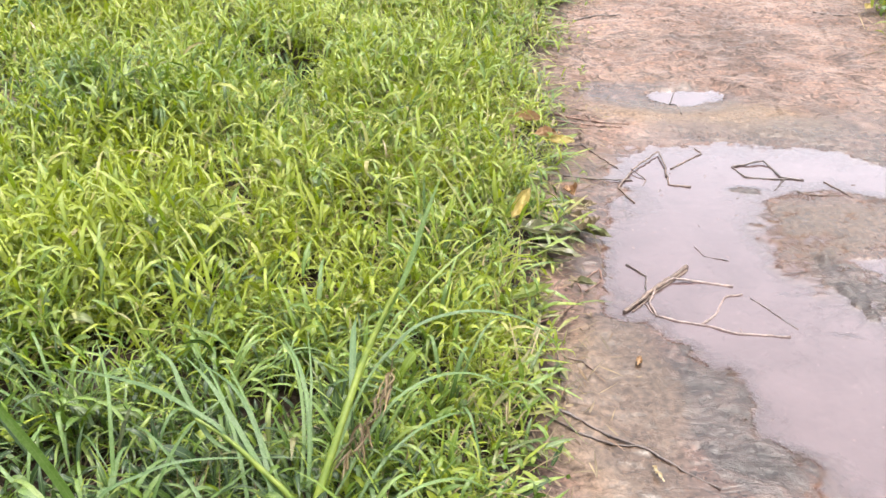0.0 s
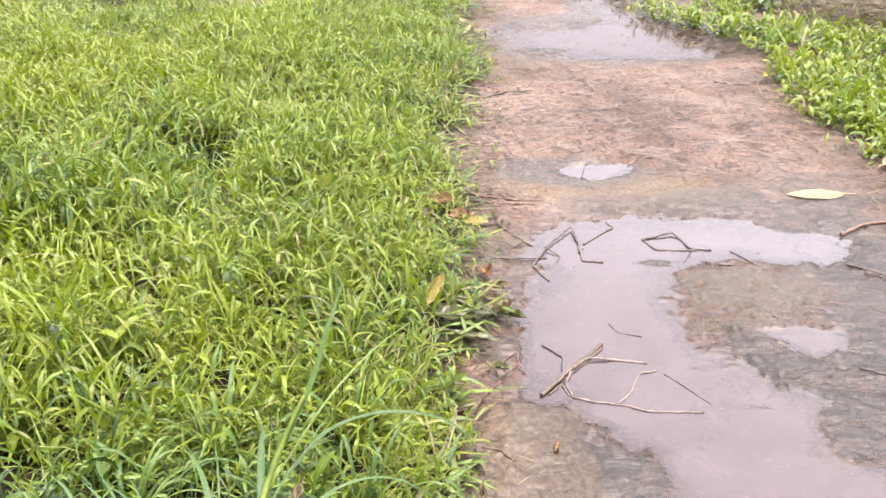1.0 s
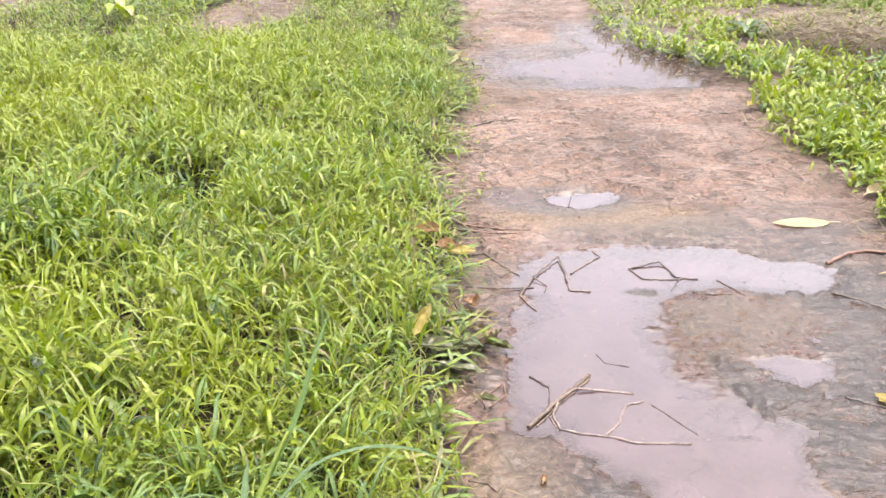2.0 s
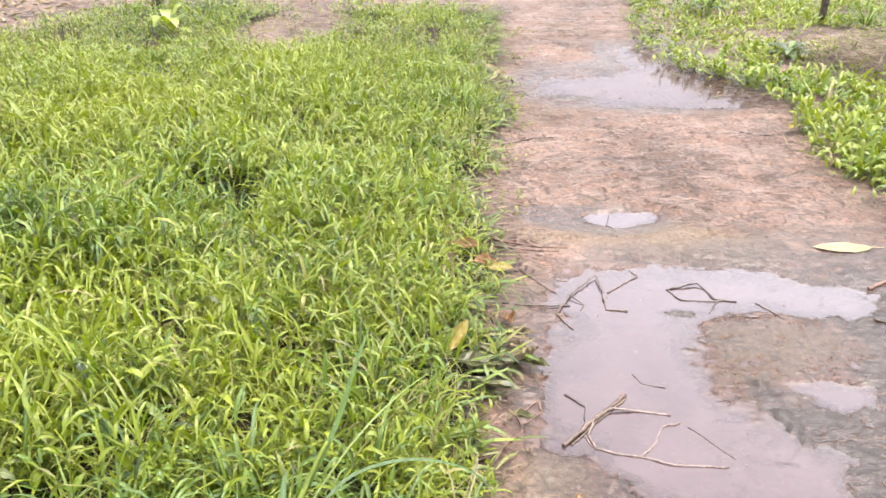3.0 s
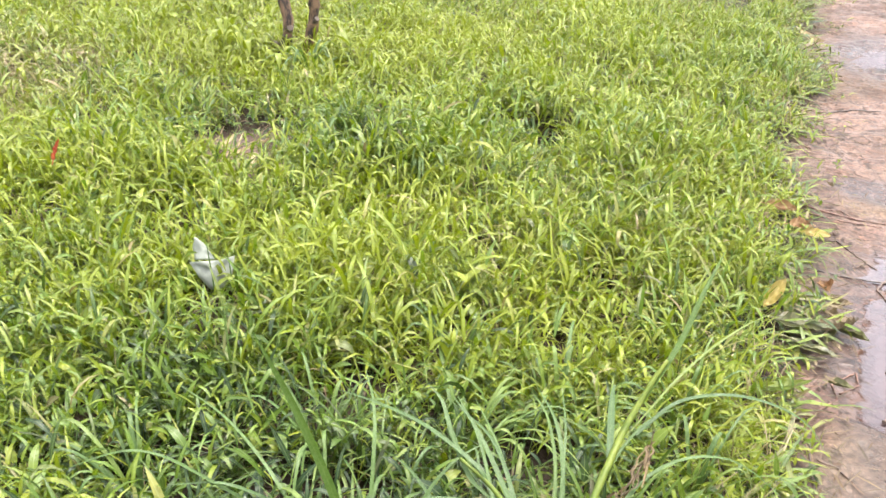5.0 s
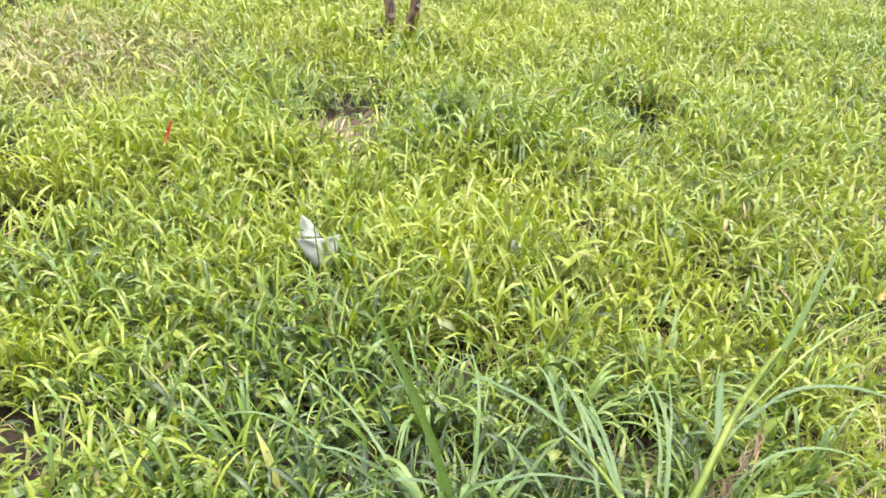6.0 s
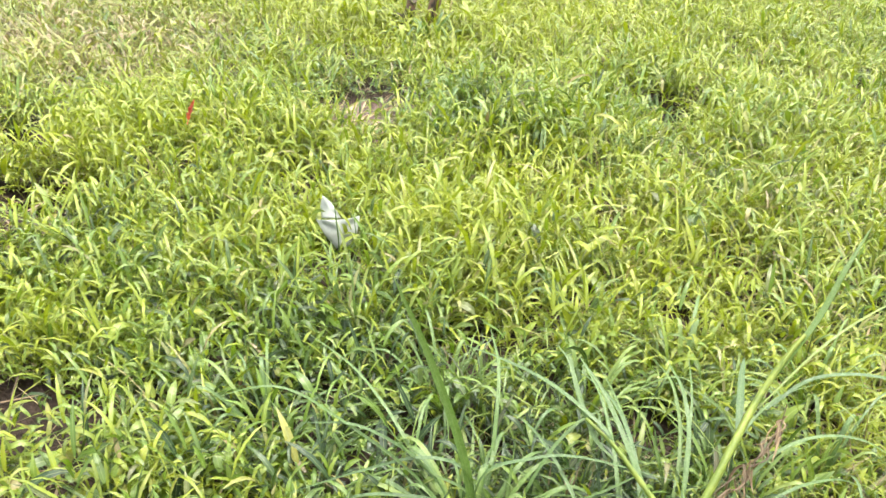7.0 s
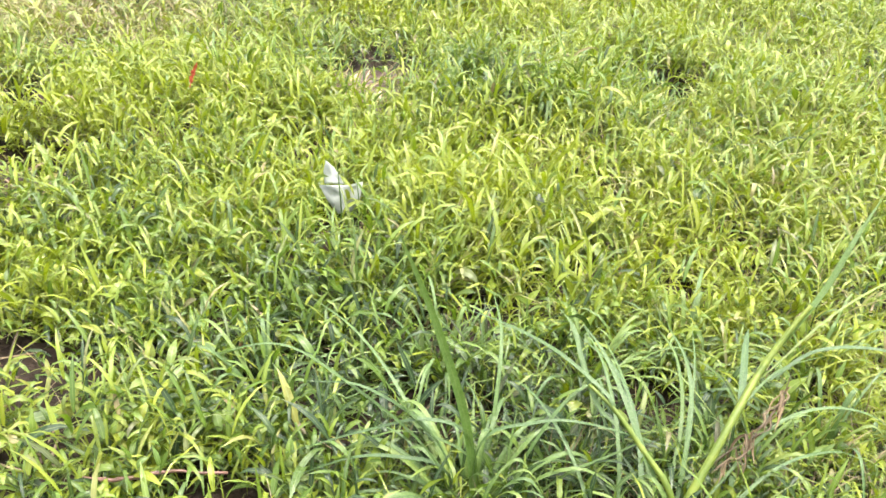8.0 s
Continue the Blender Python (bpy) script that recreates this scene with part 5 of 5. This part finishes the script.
for k in range(24):
    u = shred.random()
    p = [(0.062 + 0.05 * u + shred.uniform(0.002, 0.02), 0.22 + 0.11 * u + shred.uniform(-0.012, 0.006), 0.145 + 0.085 * u + shred.uniform(-0.012, 0.004))]
    sway = (shred.uniform(-0.012, 0.002), shred.uniform(-0.022, -0.008), shred.uniform(-0.018, -0.004))
    for step in range(shred.choice((2, 3, 4))):
        q = p[-1]
        p.append(tuple(q[i] + 0.8 * sway[i] + shred.uniform(-0.011, 0.011) for i in range(3)))
    part("dead_sheath", tuft_blade(p, shred.uniform(0.002, 0.005), shred.uniform(0.0, 0.75), shred.uniform(0.0, 0.6), 0.5, STRAW_RED, shred.uniform(0, 180)), big, "withered brown shred of leaf sheath")

lean_tuft = tuft("grass tuft with a leaning lime stem and grey-green blades", (-0.27, 0.70), [
    ([(-0.145, 0.06, 0.205), (-0.159, 0.069, 0.222), (-0.222, 0.092, 0.24), (-0.274, 0.11, 0.244), (-0.337, 0.122, 0.246), (-0.398, 0.135, 0.24)], 0.013, 0.05),
    ([(-0.06, 0.03, 0.12), (-0.093, 0.041, 0.169), (-0.144, 0.089, 0.214), (-0.187, 0.129, 0.241), (-0.23, 0.161, 0.256)], 0.014, 0.1),
    ([(-0.14, 0.055, 0.19), (-0.172, 0.066, 0.207), (-0.209, 0.099, 0.246), (-0.233, 0.128, 0.269), (-0.261, 0.147, 0.278)], 0.013, 0.15),
    ([(-0.02, 0.01, 0.0), (-0.10, 0.10, 0.10), (-0.17, 0.20, 0.15), (-0.24, 0.30, 0.15)], 0.009, 0.3),
    ([(-0.02, 0.02, 0.0), (-0.06, 0.14, 0.12), (-0.08, 0.24, 0.17), (-0.11, 0.34, 0.18)], 0.008, 0.2),
], 22, (0.0, 0.8), (0.0045, 0.010))
part("stem", tube("stem", [(0, 0, 0), (-0.03, 0.016, 0.07), (-0.055, 0.028, 0.139), (-0.10, 0.046, 0.175), (-0.145, 0.062, 0.208), (-0.187, 0.072, 0.228)], 0.0058, 0.0022, LEAF_LIME, 8, 6, 0.05, 6), lean_tuft, "thick lime-green stem")

tuft("coarse grass tuft with long glaucous blades", (-0.57, 0.66), [
    ([(0.01, 0.0, 0.0), (-0.005, -0.004, 0.19), (-0.045, -0.022, 0.36), (-0.082, -0.041, 0.48)], 0.021, 0.3, 40),
    ([(0.0, 0.0, 0.0), (-0.03, -0.015, 0.12), (-0.088, -0.045, 0.145), (-0.144, -0.073, 0.14), (-0.22, -0.11, 0.10)], 0.013, 0.0),
    ([(0.01, 0.01, 0.0), (0.0, 0.0, 0.17), (-0.051, -0.026, 0.21), (-0.128, -0.065, 0.187), (-0.22, -0.11, 0.145)], 0.012, 0.0),
    ([(0.0, 0.0, 0.0), (0.01, 0.004, 0.17), (0.07, 0.036, 0.207), (0.13, 0.066, 0.208), (0.25, 0.125, 0.165)], 0.012, 0.0),
    ([(0.03, 0.015, 0.0), (0.0, 0.0, 0.14), (-0.057, -0.029, 0.195), (-0.115, -0.058, 0.30)], 0.010, 0.3),
    ([(0.0, 0.0, 0.0), (-0.05, -0.03, 0.16), (-0.144, -0.073, 0.27), (-0.214, -0.109, 0.325), (-0.30, -0.15, 0.30)], 0.011, 0.2),
    ([(0.0, 0.0, 0.0), (-0.04, -0.02, 0.17), (-0.117, -0.06, 0.258), (-0.19, -0.095, 0.268)], 0.013, 0.05),
    ([(0.02, 0.02, 0.0), (0.06, 0.08, 0.14), (0.09, 0.14, 0.19), (0.13, 0.20, 0.20)], 0.011, 0.2),
    ([(0.0, 0.03, 0.0), (-0.02, 0.12, 0.14), (-0.05, 0.20, 0.20), (-0.10, 0.28, 0.21)], 0.011, 0.3),
    ([(0.02, 0.0, 0.0), (0.10, 0.06, 0.10), (0.16, 0.10, 0.14), (0.20, 0.12, 0.17)], 0.010, 0.3),
    ([(-0.02, 0.0, 0.0), (-0.12, 0.06, 0.12), (-0.25, 0.13, 0.17), (-0.40, 0.20, 0.16)], 0.010, 0.3),
], 50, (0.0, 0.8), (0.004, 0.010))
for place, count in (((-0.52, 0.98), 13), ((-0.40, 1.14), 12), ((-0.74, 0.92), 13), ((-0.62, 1.22), 10), ((-0.27, 0.88), 10), ((-0.95, 0.72), 11), ((-0.16, 1.02), 7)):
    tuft("loose tuft of thin arching grey-green grass", place, [], count, (0.0, 0.9), (0.004, 0.0085))
tuft("small lush tuft of broad dark-green blades", (-1.0, 2.03), [], 18, (0.0, 0.5), (0.008, 0.013))
tuft("dark green grass tuft in a hollow of the lawn", (-0.80, 2.53), [], 16, (0.0, 0.3), (0.006, 0.010))
tuft("dark green grass tuft beside the worn patch", (-1.30, 2.22), [], 16, (0.0, 0.4), (0.006, 0.011))
tuft("lush green tuft at the shrub's foot", (-1.72, 2.75), [], 16, (0.0, 0.6), (0.008, 0.013))
tuft("few dark upright blades in front of the paper scrap", (-1.155, 1.235), [([(0, 0, 0), (0.004, 0.004, 0.08), (0.0, 0.006, 0.15), (-0.006, 0.01, 0.20)], 0.0055, 0.1, 27), ([(0.03, 0.02, 0), (0.034, 0.024, 0.07), (0.03, 0.03, 0.13), (0.02, 0.034, 0.18)], 0.005, 0.2, 27), ([(-0.04, -0.02, 0), (-0.045, -0.02, 0.08), (-0.04, -0.016, 0.14)], 0.005, 0.3, 27)], 3)
tuft("sprig of fresh green grass leaning over the mud", (-0.01, 1.93), [
    (arc(10, 0.13, 0.05, 0.015), 0.008, 0.6), (arc(35, 0.12, 0.055, 0.02), 0.007, 0.8), (arc(-20, 0.11, 0.05, 0.01), 0.008, 0.4), (arc(-45, 0.10, 0.05, 0.01), 0.007, 0.5),
    (arc(60, 0.10, 0.06, 0.03), 0.007, 0.7), (arc(-5, 0.09, 0.07, 0.04), 0.006, 0.9), (arc(22, 0.16, 0.04, 0.01), 0.006, 0.3)], 0)
tuft("small tuft of drooping dark blades", (-0.12, 3.35), [], 14)
tuft("small tuft of upright blades by the path", (-0.20, 1.20), [], 10)


# ---------------------------------------------------------------- shrub with several stems
def shrub():
    ob = tagged(new("shrub"), "small shrub with two bare forked brown stems", "shrub")
    ob.location = (-1.82, 2.90, 0.0)
    stems = [
        ("stem", [(0.03, 0.0, -0.03), (0.02, 0, 0.10), (0.048, 0, 0.20), (0.058, 0, 0.33), (0.085, 0, 0.49), (0.10, 0.02, 0.80), (0.16, 0.05, 1.2), (0.20, 0.05, 1.55)], 0.030, 0.016, BARK),
        ("stem", [(-0.075, -0.01, -0.03), (-0.085, -0.01, 0.06), (-0.055, -0.01, 0.17), (-0.072, 0, 0.25), (-0.086, 0, 0.31)], 0.026, 0.024, BARK),
        ("limb", [(-0.086, 0, 0.30), (-0.093, 0.0, 0.38), (-0.088, 0, 0.49), (-0.14, 0.02, 0.8), (-0.25, 0.0, 1.2), (-0.30, -0.05, 1.5)], 0.019, 0.010, BARK),
        ("limb", [(-0.084, 0, 0.30), (-0.066, 0, 0.37), (-0.034, 0, 0.49), (-0.02, -0.03, 0.8), (-0.04, -0.10, 1.2), (-0.02, -0.14, 1.5)], 0.017, 0.009, BARK),
        ("stub", [(0.04, 0.0, 0.19), (0.062, -0.012, 0.205), (0.074, -0.02, 0.215)], 0.014, 0.011, BARK_DARK),
        ("stub", [(-0.075, -0.01, 0.08), (-0.10, -0.03, 0.10), (-0.12, -0.045, 0.115)], 0.017, 0.013, BARK_DARK),
        ("stub", [(-0.065, -0.01, 0.155), (-0.045, -0.02, 0.165), (-0.038, -0.028, 0.170)], 0.018, 0.014, BARK_DARK),
        ("root_flare", [(-0.076, -0.014, -0.02), (-0.084, -0.016, 0.05), (-0.070, -0.016, 0.10), (-0.058, -0.014, 0.135)], 0.030, 0.026, BARK_BURNT),
        ("stub", [(-0.09, -0.02, 0.045), (-0.125, -0.04, 0.07), (-0.145, -0.05, 0.085)], 0.026, 0.022, BARK_BURNT),
        ("limb", [(0.16, 0.05, 1.2), (0.30, 0.10, 1.45), (0.36, 0.12, 1.65)], 0.011, 0.006, BARK),
    ]
    for name, pts, r0, r1, material in stems:
        part(name, tube(name, pts, r0 * 0.82, r1 * 0.82, material, 9, 6, 0.15, next(seeds)), ob)
    tips = [(0.20, 0.05, 1.6), (-0.30, -0.05, 1.55), (-0.02, -0.14, 1.55), (0.36, 0.12, 1.7), (0.0, 0.0, 1.45)]
    n = 120
    which = rng.integers(0, len(tips), n)
    base = np.array(tips)[which] + rng.normal(0, 0.11, (n, 3)) * (1, 1, 0.7)
    me = leaves("crown", GRASS, base, rng.uniform(0, 6.28, n), rng.uniform(0.05, 0.09, n), rng.uniform(0.02, 0.032, n), rng.normal(1.2, 0.4, n), rng.normal(0.5, 0.3, n),
                np.clip(rng.normal(0.3, 0.2, n), 0, 1), np.zeros(n), 5, 0.1)
    part("crown", me, ob, "thin crown of scattered green leaves")
    for bx, by, bz, turn, tone in ((-0.13, -0.06, 0.12, 3.4, 0.7), (-0.17, -0.05, 0.17, 2.8, 0.9), (-0.05, -0.06, 0.13, 0.2, 1.0), (0.09, -0.05, 0.12, 0.4, 0.5), (-0.2, -0.02, 0.10, 3.0, 0.8)):
        one = np.ones(1)
        low = leaves("sucker_leaf", GRASS, np.array([[bx, by, bz]]), turn * one, 0.06 * one, 0.024 * one, 1.2 * one, 0.4 * one, tone * one, 0 * one, 6, 0.1)
        part("sucker_leaf", low, ob)


shrub()


def weed(label, place, count, length, width, tone, seed, rise=1.0):
    """A low plant with broad leaves on short stalks."""
    ob = tagged(new("broadleaf_weed"), label, "weed", "leafy weeds beside the path")
    ob.location = (place[0], place[1], float(ground_z(*place)))
    pick = random.Random(seed)
    for k in range(count):
        a = k * 2.4 + pick.uniform(-0.4, 0.4)
        reach = length * pick.uniform(0.7, 1.15)
        top = rise * (0.05 + 0.11 * k / count + pick.uniform(-0.01, 0.02))
        c, s = math.cos(a), math.sin(a)
        stalk = part("stalk", tube("stalk", [(0, 0, -0.01), (0.12 * reach * c, 0.12 * reach * s, top * 0.5), (0.27 * reach * c, 0.27 * reach * s, top * 0.77)], 0.0022, 0.0014, LEAF_LIME, 5, 3, 0.05, k), ob)
        part("leaf", tuft_blade([(0.25 * reach * c, 0.25 * reach * s, top * 0.75), (0.55 * reach * c, 0.55 * reach * s, top), (0.85 * reach * c, 0.85 * reach * s, top * 0.95), (1.1 * reach * c, 1.1 * reach * s, top * 0.7)],
             width * pick.uniform(0.8, 1.1), min(1, max(0, tone + pick.uniform(-0.25, 0.25))), 0, 0.12, GRASS), stalk)
    return ob


weed("low weed with broad lime-green leaves", (-1.70, 4.62), 9, 0.13, 0.055, 0.95, 3)
weed("low weed with broad lime-green leaves beside bare earth", (-0.78, 5.25), 8, 0.10, 0.04, 0.85, 4)
weed("pale grey-green leafy plant on the verge", (1.24, 5.40), 12, 0.15, 0.04, 0.1, 5)
weed("dark green leafy weed by the puddle's verge", (1.43, 4.43), 12, 0.12, 0.035, 0.1, 6, 0.5)
weed("young lime-green sucker leaves at the shrub's foot", (-1.98, 2.74), 13, 0.085, 0.026, 1.0, 7, 1.1)
weed("young lime-green sucker leaves before the shrub's stems", (-1.80, 2.66), 12, 0.08, 0.025, 0.9, 8, 0.9)
weed("young lime-green sucker leaves beside the shrub", (-2.16, 2.88), 12, 0.085, 0.028, 0.95, 9, 1.0)
tuft("dark green grass tuft beside the stake", (2.05, 5.12), [], 18)
tuft("green grass tuft on the verge", (2.25, 5.0), [], 14)


def upright_stem(name, label, place, height, r0, r1, lean):
    """A thin bare trunk or stake set in the ground, with a trimmed side stub."""
    ob = tagged(new(name), label, name)
    ob.location = (place[0], place[1], float(ground_z(*place)))
    part("trunk", tube("trunk", [(0, 0, -0.03), (0.01, 0, 0.12), (lean * 0.4, 0.01, height * 0.4), (lean, 0, height)], r0, r1, BARK_DARK, 9, 8, 0.07, next(seeds)), ob)
    part("stub", tube("stub", [(0.0, 0, 0.10), (0.016, -0.02, 0.115), (0.024, -0.03, 0.125)], r0 * 0.5, r0 * 0.4, BARK_DARK, 7, 4, 0.1, next(seeds)), ob)


# the verge stem is the dark stake; it shares the sapling build
upright_stem("sapling", "thin dark stake standing on the verge", (1.84, 5.24), 1.1, 0.022, 0.018, 0.008)
upright_stem("sapling", "dark sapling trunk behind the lawn's leafy weed", (-2.04, 5.40), 1.2, 0.035, 0.022, -0.05)


# ---------------------------------------------------------------- crumbs on the mud
def crumbs(name, label, count, chance, size, material):
    x, y = scatter(-0.05, 1.3, 0.85, 5.0, count / 5.6, chance)
    n = len(x)
    r = rng.uniform(*size, n)
    turn = rng.uniform(0, 6.28, n)
    corner = np.array([(-1, -0.35, 0), (0.9, -0.5, 0), (1.1, 0.4, 0), (-0.8, 0.45, 0), (-0.5, -0.1, 0.45), (0.6, 0.1, 0.4)])
    faces = np.array([(0, 1, 5, 4), (2, 3, 4, 5)])
    tris = np.array([(1, 2, 5), (3, 0, 4)])
    c, s = np.cos(turn)[:, None], np.sin(turn)[:, None]
    v = corner[None] * rng.uniform(0.6, 1.4, (n, 6, 1)) * r[:, None, None] * np.array([1, rng.uniform(0.5, 1), 0.6])
    z = np.maximum(ground_z(x, y), WATER_Z) - 0.0004
    verts = np.stack([x[:, None] + v[..., 0] * c - v[..., 1] * s, y[:, None] + v[..., 0] * s + v[..., 1] * c, z[:, None] + v[..., 2]], -1)
    off = (np.arange(n) * 6)[:, None]
    flat = np.concatenate([(faces.ravel()[None] + off).ravel(), (tris.ravel()[None] + off).ravel()])
    sizes = np.concatenate([np.full(2 * n, 4), np.full(2 * n, 3)])
    tagged(new(name, mesh_from(name, verts.reshape(-1, 3), flat, sizes, material, False)), label, "debris", kind="stuff")


crumbs("mud_crumbs", "dark crumbs of bark and earth on the mud", 2200, lambda x, y: 0.15 + 0.85 * smooth(0.5, 0.75, fbm(x * 4, y * 4, 3)), (0.0015, 0.006), CRUMB)
crumbs("sand_grains", "pale coarse grains on the wet mud", 1500, lambda x, y: smooth(0.4, 0.7, fbm(x * 5 + 3, y * 5, 3)), (0.001, 0.003), TWIG_PALE)
crumbs("mud_clods", "small flat clods and flakes of drying mud on the path", 5200, lambda x, y: smooth(0.42, 0.66, fbm(x * 5 + 8, y * 7, 3)) * (1 - 0.8 * damp_zone(x, y)) * smooth(2.05, 2.3, y), (0.003, 0.010), CLOD)
crumbs("floating_specks", "pale specks and seed husks floating on the puddle", 3200, lambda x, y: smooth(0.15, 0.4, puddle_main(x, y)) * np.clip(0.06 + blob(x, y, 0.62, 1.25, 0.25, 0.22) + 0.8 * blob(x, y, 0.70, 1.0, 0.2, 0.12), 0, 1), (0.0010, 0.0024), SPECK)
